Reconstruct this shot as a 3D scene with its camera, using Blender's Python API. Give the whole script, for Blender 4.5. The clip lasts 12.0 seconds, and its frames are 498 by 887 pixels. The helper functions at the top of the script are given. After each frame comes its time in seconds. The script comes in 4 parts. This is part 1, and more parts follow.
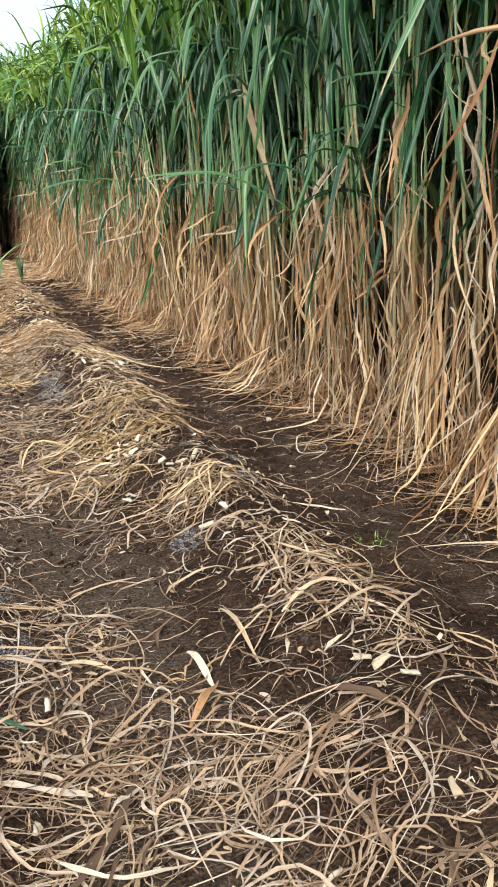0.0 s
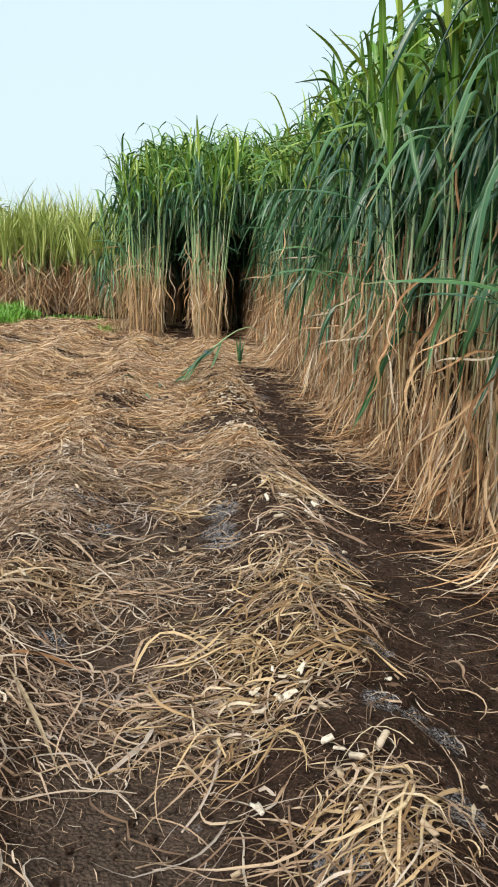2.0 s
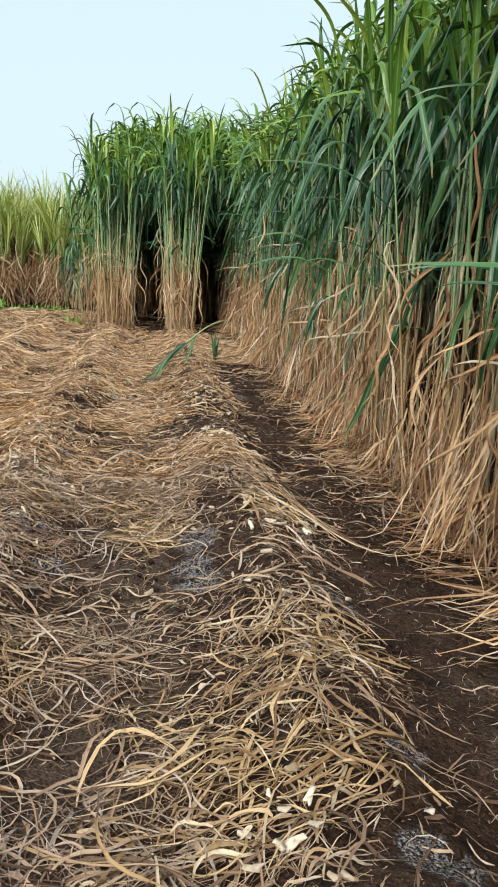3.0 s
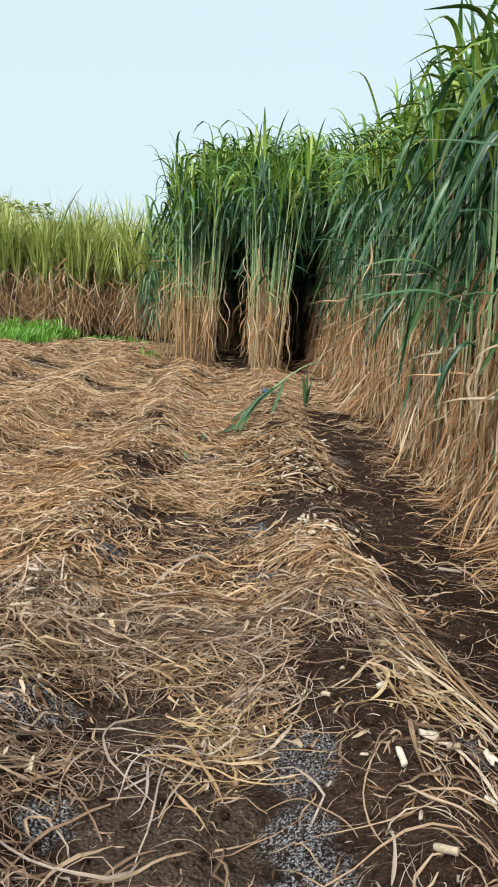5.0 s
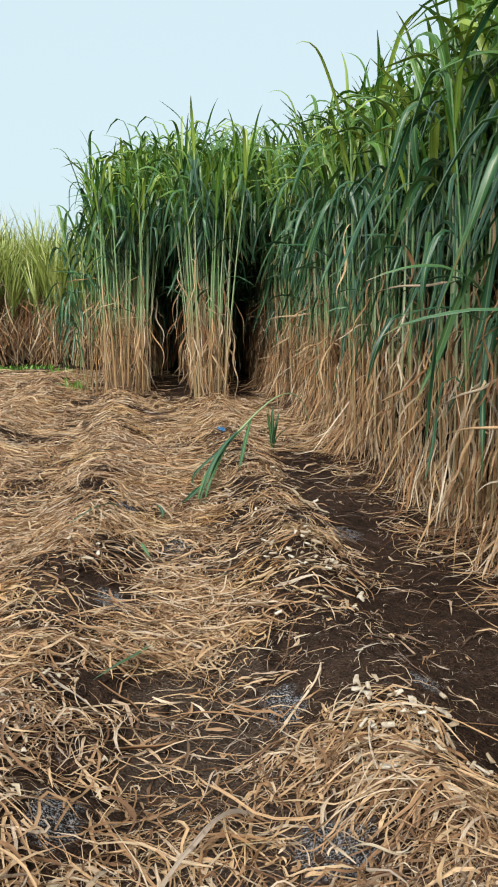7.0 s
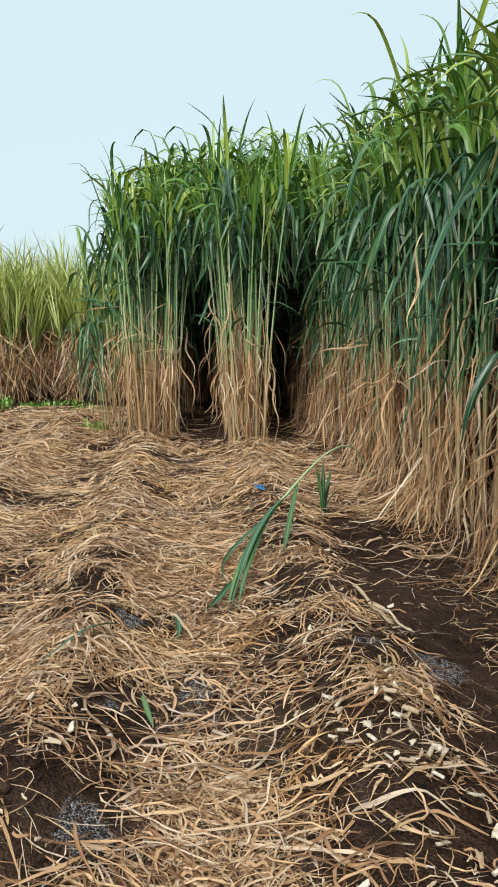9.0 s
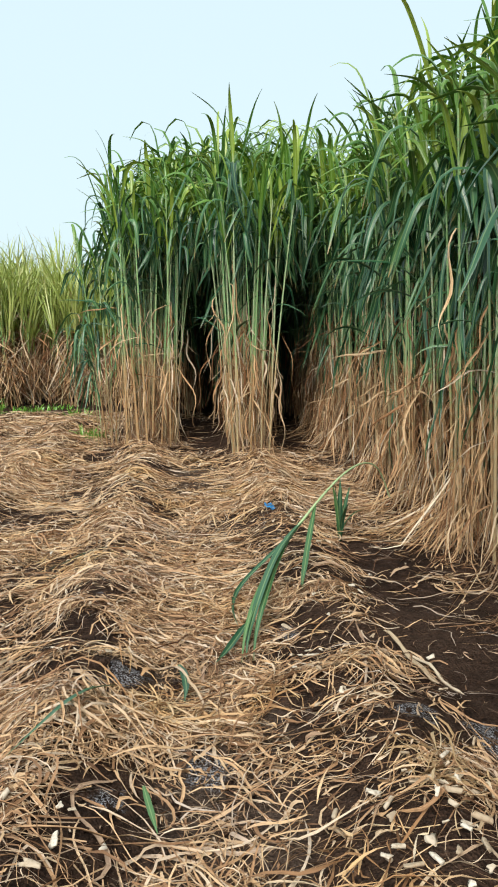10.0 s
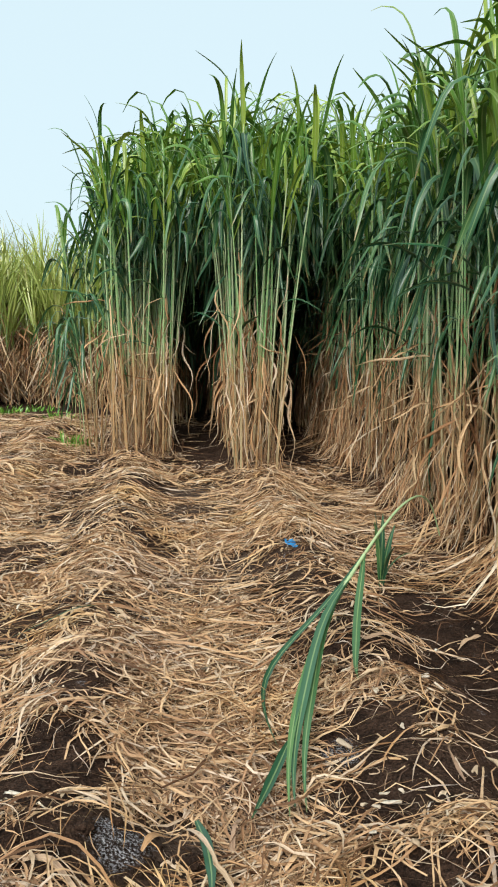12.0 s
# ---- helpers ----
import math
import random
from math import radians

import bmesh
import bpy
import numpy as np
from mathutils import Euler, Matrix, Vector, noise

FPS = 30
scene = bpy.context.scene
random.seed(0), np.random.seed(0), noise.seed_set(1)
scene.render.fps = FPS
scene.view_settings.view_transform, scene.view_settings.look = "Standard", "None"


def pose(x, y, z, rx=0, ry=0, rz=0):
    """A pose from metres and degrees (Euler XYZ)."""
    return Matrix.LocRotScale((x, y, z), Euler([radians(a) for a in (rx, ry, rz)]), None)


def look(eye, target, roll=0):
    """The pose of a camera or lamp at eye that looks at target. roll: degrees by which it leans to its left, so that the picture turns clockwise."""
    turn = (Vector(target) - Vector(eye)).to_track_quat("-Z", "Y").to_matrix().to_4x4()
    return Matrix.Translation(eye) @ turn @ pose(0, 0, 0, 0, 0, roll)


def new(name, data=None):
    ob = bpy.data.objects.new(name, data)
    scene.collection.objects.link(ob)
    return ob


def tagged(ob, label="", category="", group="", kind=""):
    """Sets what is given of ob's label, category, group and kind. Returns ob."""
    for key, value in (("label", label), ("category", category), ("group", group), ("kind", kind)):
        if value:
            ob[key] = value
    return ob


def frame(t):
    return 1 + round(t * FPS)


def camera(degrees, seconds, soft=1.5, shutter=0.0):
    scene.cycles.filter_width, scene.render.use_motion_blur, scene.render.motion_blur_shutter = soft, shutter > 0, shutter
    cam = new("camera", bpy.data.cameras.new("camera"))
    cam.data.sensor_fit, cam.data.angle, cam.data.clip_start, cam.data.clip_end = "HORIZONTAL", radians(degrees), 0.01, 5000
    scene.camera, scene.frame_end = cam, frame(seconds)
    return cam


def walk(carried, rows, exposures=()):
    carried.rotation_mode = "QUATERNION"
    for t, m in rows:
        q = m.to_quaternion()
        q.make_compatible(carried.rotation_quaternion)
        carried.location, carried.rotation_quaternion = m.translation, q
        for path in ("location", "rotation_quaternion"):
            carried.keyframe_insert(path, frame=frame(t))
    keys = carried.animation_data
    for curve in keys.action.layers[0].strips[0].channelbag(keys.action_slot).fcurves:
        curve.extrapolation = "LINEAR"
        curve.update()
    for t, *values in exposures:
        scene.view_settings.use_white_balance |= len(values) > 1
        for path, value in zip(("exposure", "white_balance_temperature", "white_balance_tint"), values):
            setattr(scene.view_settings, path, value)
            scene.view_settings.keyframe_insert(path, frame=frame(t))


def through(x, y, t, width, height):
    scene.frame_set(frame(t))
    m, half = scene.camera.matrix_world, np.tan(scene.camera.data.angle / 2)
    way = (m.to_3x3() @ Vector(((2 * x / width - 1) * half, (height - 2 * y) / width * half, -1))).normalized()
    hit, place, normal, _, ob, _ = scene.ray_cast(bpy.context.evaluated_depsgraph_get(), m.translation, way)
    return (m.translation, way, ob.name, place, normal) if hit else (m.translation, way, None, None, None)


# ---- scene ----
cam = camera(34.0, 12.0, soft=1.9)
EXPOSURES = [(0, 0.38), (0.3, 0.12), (0.6, 0.02), (2.5, 0.0), (4.5, -0.06), (6.5, -0.10), (7.5, -0.13), (9.5, -0.08), (10, 0.02), (10.5, -0.03), (11, 0.06), (11.5, 0.02), (12, -0.04)]
PATH = [
    (0, (-0.278, 0.000, 1.402), (0.291, 1.561, 0.863), -3.8),
    (0.5, (-0.165, 0.299, 1.486), (0.298, 1.920, 1.024), 1.2),
    (1, (-0.061, 0.717, 1.472), (0.304, 2.364, 1.014), 2.5),
    (1.5, (0.110, 1.140, 1.468), (0.401, 2.826, 1.117), 1.4),
    (2, (0.171, 1.558, 1.483), (0.320, 3.261, 1.121), 1.5),
    (2.5, (0.179, 1.977, 1.485), (0.383, 3.672, 1.114), 3.1),
    (2.7, (0.197, 2.151, 1.458), (0.415, 3.844, 1.086), 2.4),
    (4.3, (0.181, 3.574, 1.388), (0.308, 5.272, 0.998), 2.6),
    (4.5, (0.214, 3.797, 1.373), (0.322, 5.501, 1.004), 2.6),
    (5, (0.155, 4.226, 1.426), (0.200, 5.944, 1.108), 3.4),
    (5.5, (0.034, 4.707, 1.439), (0.157, 6.420, 1.122), 2.4),
    (6, (0.024, 5.230, 1.406), (0.195, 6.938, 1.085), 2.6),
    (6.5, (-0.057, 5.705, 1.453), (0.074, 7.422, 1.162), 3.4),
    (7, (-0.119, 6.175, 1.543), (0.078, 7.885, 1.246), -0.0),
    (7.5, (-0.080, 6.611, 1.544), (0.074, 8.333, 1.294), -0.5),
    (7.7, (-0.069, 6.798, 1.551), (0.070, 8.519, 1.292), -0.2),
    (9.3, (0.029, 8.115, 1.589), (0.143, 9.842, 1.349), -0.6),
    (9.5, (0.032, 8.242, 1.592), (0.146, 9.967, 1.349), -0.5),
    (10, (-0.046, 8.575, 1.604), (0.079, 10.301, 1.367), -0.3),
    (10.5, (-0.082, 8.920, 1.579), (0.026, 10.646, 1.328), -1.8),
    (11, (-0.073, 9.249, 1.600), (-0.008, 10.980, 1.374), -2.4),
    (11.5, (-0.099, 9.562, 1.578), (-0.013, 11.297, 1.390), -0.4),
    (12, (-0.198, 9.915, 1.579), (-0.037, 11.638, 1.343), 0.9),
]
walk(cam, [(t, look(eye, target, roll)) for t, eye, target, roll in PATH], EXPOSURES)

# ---- world and sun: pale hazy sky, bright haze with a veiled sun behind the camera ----
SUN_EL, SUN_AZ = 43.0, 198.0          # degrees; azimuth clockwise from the +Y direction
world = bpy.data.worlds.new("sky")
scene.world = world
world.use_nodes = True
wn, wl = world.node_tree.nodes, world.node_tree.links
wn.clear()
sky = wn.new("ShaderNodeTexSky")
sky.sky_type, sky.sun_disc = "NISHITA", False
sky.sun_elevation, sky.sun_rotation = radians(SUN_EL), radians(SUN_AZ)
sky.air_density, sky.dust_density, sky.ozone_density = 1.0, 4.0, 1.0
haze = wn.new("ShaderNodeMix")
haze.data_type = "RGBA"
haze.inputs["Factor"].default_value = 0.82
haze.inputs["B"].default_value = (6.3, 7.8, 8.3, 1)
wl.new(sky.outputs["Color"], haze.inputs["A"])
back = wn.new("ShaderNodeBackground")
back.inputs["Strength"].default_value = 0.135
# thin haze: the dome dims a little from the pale horizon to the zenith
where = wn.new("ShaderNodeTexCoord")
high = wn.new("ShaderNodeSeparateXYZ")
wl.new(where.outputs["Generated"], high.inputs[0])
rise = wn.new("ShaderNodeMapRange")
rise.inputs["From Min"].default_value, rise.inputs["From Max"].default_value = 0.42, 1.0
rise.inputs["To Min"].default_value, rise.inputs["To Max"].default_value = 0.0, 1.0
wl.new(high.outputs[2], rise.inputs["Value"])
dome = wn.new("ShaderNodeMix")
dome.data_type = "RGBA"
dome.inputs["B"].default_value = (6.6, 7.3, 7.5, 1)
wl.new(rise.outputs["Result"], dome.inputs["Factor"])
wl.new(haze.outputs["Result"], dome.inputs["A"])
wl.new(dome.outputs["Result"], back.inputs["Color"])
wout = wn.new("ShaderNodeOutputWorld")
wl.new(back.outputs["Background"], wout.inputs["Surface"])

sun = new("sun", bpy.data.lights.new("sun", "SUN"))
sun.data.energy, sun.data.angle, sun.data.color = 3.9, radians(36), (1.0, 0.955, 0.885)
saz, sel = radians(SUN_AZ), radians(SUN_EL)
sun_dir = Vector((math.sin(saz) * math.cos(sel), math.cos(saz) * math.cos(sel), math.sin(sel)))
sun.matrix_world = look(sun_dir * 60, (0, 0, 0))


# ---- materials ----
class Nodes:
    """Short hand for building one node material."""

    def __init__(self, name):
        self.mat = bpy.data.materials.new(name)
        self.mat.use_nodes = True
        self.tree = self.mat.node_tree
        self.tree.nodes.clear()
        self.out = self.tree.nodes.new("ShaderNodeOutputMaterial")
        self.bsdf = self.tree.nodes.new("ShaderNodeBsdfPrincipled")
        self.tree.links.new(self.bsdf.outputs[0], self.out.inputs["Surface"])

    def put(self, socket, value):
        if isinstance(value, bpy.types.NodeSocket):
            self.tree.links.new(value, socket)
        else:
            socket.default_value = value

    def math(self, op, a, b=0.0, clamp=False):
        n = self.tree.nodes.new("ShaderNodeMath")
        n.operation, n.use_clamp = op, clamp
        self.put(n.inputs[0], a)
        self.put(n.inputs[1], b)
        return n.outputs[0]

    def mix(self, fac, a, b, blend="MIX"):
        n = self.tree.nodes.new("ShaderNodeMix")
        n.data_type, n.blend_type = "RGBA", blend
        self.put(n.inputs["Factor"], fac)
        self.put(n.inputs["A"], a)
        self.put(n.inputs["B"], b)
        return n.outputs["Result"]

    def noise(self, scale, detail=3.0, rough=0.55, vector=None):
        n = self.tree.nodes.new("ShaderNodeTexNoise")
        n.inputs["Scale"].default_value, n.inputs["Detail"].default_value = scale, detail
        n.inputs["Roughness"].default_value = rough
        if vector is not None:
            self.put(n.inputs["Vector"], vector)
        return n.outputs["Fac"]

    def ramp(self, fac, stops):
        n = self.tree.nodes.new("ShaderNodeValToRGB")
        self.put(n.inputs[0], fac)
        while len(n.color_ramp.elements) < len(stops):
            n.color_ramp.elements.new(0.5)
        for e, (p, c) in zip(n.color_ramp.elements, stops):
            e.position, e.color = p, (*c, 1) if len(c) == 3 else c
        return n.outputs[0]

    def step(self, fac, lo, hi):
        n = self.tree.nodes.new("ShaderNodeMapRange")
        n.interpolation_type = "SMOOTHSTEP"
        self.put(n.inputs["Value"], fac)
        n.inputs["From Min"].default_value, n.inputs["From Max"].default_value = lo, hi
        return n.outputs["Result"]

    def place(self):
        return self.tree.nodes.new("ShaderNodeNewGeometry").outputs["Position"]

    def chance(self):
        """One random number for each object and each loose piece of a mesh."""
        a = self.tree.nodes.new("ShaderNodeObjectInfo").outputs["Random"]
        b = self.tree.nodes.new("ShaderNodeNewGeometry").outputs["Random Per Island"]
        return self.math("FRACT", self.math("ADD", a, b))

    def uv(self):
        n = self.tree.nodes.new("ShaderNodeSeparateXYZ")
        m = self.tree.nodes.new("ShaderNodeUVMap")
        self.tree.links.new(m.outputs[0], n.inputs[0])
        return n.outputs[0], n.outputs[1]

    def bump(self, height, strength, distance):
        n = self.tree.nodes.new("ShaderNodeBump")
        n.inputs["Strength"].default_value, n.inputs["Distance"].default_value = strength, distance
        self.put(n.inputs["Height"], height)
        self.tree.links.new(n.outputs[0], self.bsdf.inputs["Normal"])

    def finish(self, color, rough=0.6, specular=0.4, glow_through=0.0, through_color=None):
        self.put(self.bsdf.inputs["Base Color"], color)
        self.put(self.bsdf.inputs["Roughness"], rough)
        self.put(self.bsdf.inputs["Specular IOR Level"], specular)
        if glow_through:
            t = self.tree.nodes.new("ShaderNodeBsdfTranslucent")
            self.put(t.inputs["Color"], through_color if through_color is not None else color)
            m = self.tree.nodes.new("ShaderNodeMixShader")
            m.inputs[0].default_value = glow_through
            self.tree.links.new(self.bsdf.outputs[0], m.inputs[1])
            self.tree.links.new(t.outputs[0], m.inputs[2])
            self.tree.links.new(m.outputs[0], self.out.inputs["Surface"])
        return self.mat


def green_blade(name, deep, mid, light, tip_dry, rough=0.33):
    """Living cane leaf: pale midrib, streaks along the blade, withered tip."""
    n = Nodes(name)
    u, v = n.uv()
    r = n.chance()
    base = n.ramp(r, [(0.0, deep), (0.55, mid), (1.0, light)])
    comb = n.tree.nodes.new("ShaderNodeCombineXYZ")
    n.put(comb.inputs[0], n.math("MULTIPLY", u, 14.0))
    n.put(comb.inputs[1], n.math("ADD", n.math("MULTIPLY", v, 2.0), n.math("MULTIPLY", r, 37.0)))
    streak = n.noise(1.0, 3.0, 0.6, comb.outputs[0])
    base = n.mix(n.math("MULTIPLY", streak, 0.45), base, tuple(c * 0.45 for c in deep) + (1,), "MIX")
    rib = n.math("SUBTRACT", 1.0, n.step(n.math("ABSOLUTE", n.math("SUBTRACT", u, 0.5)), 0.04, 0.10))
    base = n.mix(n.math("MULTIPLY", rib, 0.42), base, (0.36, 0.48, 0.20, 1))
    dry = n.step(n.math("ADD", v, n.math("MULTIPLY", n.math("SUBTRACT", streak, 0.5), 0.5)), tip_dry, tip_dry + 0.12)
    base = n.mix(n.math("MULTIPLY", dry, n.step(r, 0.45, 0.75)), base, (0.36, 0.25, 0.11, 1))
    n.bump(streak, 0.25, 0.002)
    return n.finish(base, rough, 0.58, 0.10, n.mix(1.0, base, (1.1, 1.1, 0.5, 1), "MULTIPLY"))


def dry_blade(name, stops, rough=0.7, through=0.07, patches=False):
    """Dead leaf: fibres along the blade, blotches, tint by piece."""
    n = Nodes(name)
    u, v = n.uv()
    r = n.chance()
    base = n.ramp(r, stops)
    comb = n.tree.nodes.new("ShaderNodeCombineXYZ")
    n.put(comb.inputs[0], n.math("MULTIPLY", u, 9.0))
    n.put(comb.inputs[1], n.math("ADD", n.math("MULTIPLY", v, 3.0), n.math("MULTIPLY", r, 53.0)))
    fibre = n.noise(1.0, 4.0, 0.65, comb.outputs[0])
    base = n.mix(n.step(fibre, 0.42, 0.75), base, n.mix(1.0, base, (0.5, 0.42, 0.36, 1), "MULTIPLY"))
    if patches:
        zone = n.noise(1.3, 3.0, 0.6, n.place())
        base = n.mix(n.math("MULTIPLY", n.step(zone, 0.54, 0.68), 0.40), base, n.mix(1.0, base, (1.08, 0.98, 0.62, 1), "MULTIPLY"))
        base = n.mix(n.math("MULTIPLY", n.step(zone, 0.47, 0.33), 0.6), base, n.mix(1.0, base, (0.86, 0.87, 0.98, 1), "MULTIPLY"))
    blot = n.noise(38.0, 2.0, 0.5, n.place())
    base = n.mix(n.math("MULTIPLY", n.step(blot, 0.58, 0.72), 0.5), base, (0.13, 0.075, 0.035, 1))
    n.bump(fibre, 0.35, 0.003)
    return n.finish(base, rough, 0.25, through)


def soil_material():
    n = Nodes("dark_soil")
    p = n.place()
    big, mid, fine = n.noise(0.9, 4, 0.6, p), n.noise(9.0, 5, 0.65, p), n.noise(80.0, 4, 0.7, p)
    c = n.ramp(mid, [(0.25, (0.016, 0.010, 0.007)), (0.5, (0.064, 0.036, 0.024)), (0.75, (0.136, 0.080, 0.054))])
    c = n.mix(n.math("MULTIPLY", n.step(big, 0.42, 0.66), 0.6), c, (0.130, 0.080, 0.056, 1))
    c = n.mix(n.math("MULTIPLY", n.step(fine, 0.55, 0.75), 0.55), c, (0.170, 0.112, 0.080, 1))
    # soil slightly darker along the furrow
    trough = n.tree.nodes.new("ShaderNodeAttribute")
    trough.attribute_name = "furrow_tone"
    c = n.mix(n.step(n.math("ADD", trough.outputs["Fac"], n.math("SUBTRACT", mid, 0.5)), 0.2, 0.9), c, n.mix(1.0, c, (0.85, 0.84, 0.84, 1), "MULTIPLY"))
    dust = n.tree.nodes.new("ShaderNodeAttribute")
    dust.attribute_name = "dust"
    c = n.mix(n.math("MULTIPLY", n.step(n.math("ADD", dust.outputs["Fac"], n.math("MULTIPLY", n.math("SUBTRACT", n.noise(34.0, 4, 0.7, p), 0.5), 1.4)), 0.25, 0.85), 0.6), c, n.ramp(n.noise(120.0, 3, 0.7, p), [(0.35, (0.040, 0.021, 0.012)), (0.65, (0.165, 0.084, 0.043))]))
    walked = n.tree.nodes.new("ShaderNodeAttribute")
    walked.attribute_name = "trodden"
    worn = n.step(n.math("ADD", walked.outputs["Fac"], n.math("MULTIPLY", n.math("SUBTRACT", n.noise(4.0, 4, 0.65, p), 0.5), 1.6)), 0.35, 1.0)
    c = n.mix(n.math("MULTIPLY", worn, 0.75), c, n.mix(fine, (0.100, 0.068, 0.051, 1), (0.215, 0.155, 0.118, 1)))
    at = n.tree.nodes.new("ShaderNodeAttribute")
    at.attribute_name = "crust"
    edge = n.step(n.math("ADD", at.outputs["Fac"], n.math("MULTIPLY", n.math("SUBTRACT", mid, 0.5), 2.6)), 0.3, 0.9)
    c = n.mix(n.math("MULTIPLY", edge, 0.5), c, (0.040, 0.038, 0.040, 1))
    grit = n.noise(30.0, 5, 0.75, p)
    # low spots of this noise darkened: the shade of pits painted in
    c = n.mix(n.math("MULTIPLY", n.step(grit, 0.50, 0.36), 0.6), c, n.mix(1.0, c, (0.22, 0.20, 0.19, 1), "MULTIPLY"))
    speck = n.step(n.noise(120.0, 3, 0.75, p), 0.50, 0.56)
    c = n.mix(n.math("MULTIPLY", n.math("MULTIPLY", edge, speck), 0.9), c, (0.60, 0.61, 0.66, 1))
    crumb = n.step(n.noise(150.0, 2, 0.6, p), 0.66, 0.72)
    c = n.mix(n.math("MULTIPLY", crumb, 0.55), c, (0.30, 0.23, 0.17, 1))
    h = n.math("ADD", n.math("ADD", n.math("MULTIPLY", mid, 1.0), n.math("MULTIPLY", grit, 0.8)), n.math("MULTIPLY", fine, 0.45))
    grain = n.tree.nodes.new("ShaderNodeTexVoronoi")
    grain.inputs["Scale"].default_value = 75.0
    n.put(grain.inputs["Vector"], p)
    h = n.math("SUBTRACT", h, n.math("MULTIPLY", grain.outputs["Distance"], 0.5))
    # crevices between the grains: their shade painted into the soil colour
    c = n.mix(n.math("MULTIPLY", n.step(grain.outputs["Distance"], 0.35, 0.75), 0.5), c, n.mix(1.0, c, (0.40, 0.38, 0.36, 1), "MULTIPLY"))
    n.bump(h, 1.0, 0.05)
    return n.finish(c, 0.95, 0.12)


def stalk_material(name, low, high, turn):
    """Cane stalk: dry wrapped foot below, green above, pale ring at every joint."""
    n = Nodes(name)
    u, v = n.uv()
    r = n.chance()
    p = n.place()
    streak = n.noise(30.0, 3, 0.6, p)
    lowc = n.ramp(r, [(0.0, low[0]), (0.5, low[1]), (1.0, low[2])])
    highc = n.ramp(r, [(0.0, high[0]), (0.5, high[1]), (1.0, high[2])])
    f = n.step(n.math("ADD", v, n.math("MULTIPLY", n.math("SUBTRACT", streak, 0.5), 0.9)), turn - 0.25, turn + 0.25)
    c = n.mix(f, lowc, highc)
    ring = n.step(n.math("ABSOLUTE", n.math("SUBTRACT", n.math("FRACT", n.math("DIVIDE", v, 0.14)), 0.5)), 0.40, 0.48)
    c = n.mix(n.math("MULTIPLY", ring, 0.5), c, (0.45, 0.40, 0.24, 1))
    c = n.mix(n.math("MULTIPLY", n.step(streak, 0.52, 0.78), 0.4), c, (0.14, 0.09, 0.05, 1))
    return n.finish(c, 0.5, 0.35)


def plain(name, low, high, scale, rough=0.6, specular=0.3):
    n = Nodes(name)
    f = n.noise(scale, 4, 0.6, n.place())
    c = n.mix(f, (*low, 1), (*high, 1))
    n.bump(f, 0.4, 0.004)
    return n.finish(c, rough, specular)


M_SOIL = soil_material()
M_GREEN = green_blade("cane_leaf_green", (0.012, 0.066, 0.032), (0.032, 0.128, 0.056), (0.110, 0.250, 0.090), 0.88)
M_TOP = green_blade("cane_leaf_young", (0.040, 0.140, 0.020), (0.115, 0.260, 0.028), (0.370, 0.480, 0.065), 0.93)
M_PALE = green_blade("cane_leaf_yellowish", (0.270, 0.360, 0.075), (0.430, 0.500, 0.125), (0.600, 0.620, 0.220), 0.85)
M_WEED = green_blade("weed_green", (0.110, 0.320, 0.030), (0.170, 0.420, 0.040), (0.260, 0.520, 0.060), 0.97)
M_FRESH = green_blade("cut_leaf_green", (0.026, 0.100, 0.052), (0.044, 0.140, 0.062), (0.110, 0.235, 0.060), 0.97)
TAN = [(0.0, (0.17, 0.075, 0.032)), (0.2, (0.42, 0.225, 0.108)), (0.45, (0.63, 0.400, 0.212)), (0.75, (0.75, 0.545, 0.325)), (0.9, (0.64, 0.51, 0.375)), (1.0, (0.81, 0.69, 0.52))]
M_DRY = dry_blade("cane_leaf_dry", TAN)
STRAW = [(0.0, (0.14, 0.072, 0.038)), (0.2, (0.36, 0.208, 0.110)), (0.45, (0.57, 0.368, 0.205)), (0.72, (0.70, 0.500, 0.300)), (0.88, (0.57, 0.445, 0.325)), (1.0, (0.78, 0.630, 0.460))]
OLD_STRAW = [(0.0, (0.09, 0.054, 0.036)), (0.2, (0.25, 0.163, 0.107)), (0.45, (0.42, 0.292, 0.195)), (0.72, (0.54, 0.400, 0.275)), (0.88, (0.43, 0.360, 0.305)), (1.0, (0.66, 0.550, 0.435))]
M_OLD = dry_blade("weathered_straw", OLD_STRAW, 0.75, 0.04, True)
GOLD = [(0.0, (0.17, 0.095, 0.045)), (0.3, (0.40, 0.265, 0.135)), (0.6, (0.56, 0.400, 0.220)), (0.85, (0.66, 0.510, 0.315)), (1.0, (0.64, 0.54, 0.40))]
M_GOLD = dry_blade("golden_straw", GOLD, 0.65, 0.05)
M_STRAW = dry_blade("straw_litter", STRAW, 0.7, 0.05, True)
# darker copy of TAN: rusty foot leaves, and painted shade inside deep rows
RUST_SHADED = [(0.0, (0.10, 0.048, 0.025)), (0.2, (0.24, 0.125, 0.064)), (0.45, (0.40, 0.240, 0.130)), (0.75, (0.52, 0.360, 0.215)), (0.9, (0.40, 0.310, 0.230)), (1.0, (0.62, 0.48, 0.33))]
M_RUST_SHADED = dry_blade("cane_leaf_rusty_and_shaded", RUST_SHADED)
M_STALK = stalk_material("cane_stalk", [(0.38, 0.22, 0.10), (0.52, 0.34, 0.17), (0.48, 0.40, 0.23)],
                         [(0.17, 0.34, 0.13), (0.32, 0.49, 0.22), (0.48, 0.59, 0.35)], 1.1)
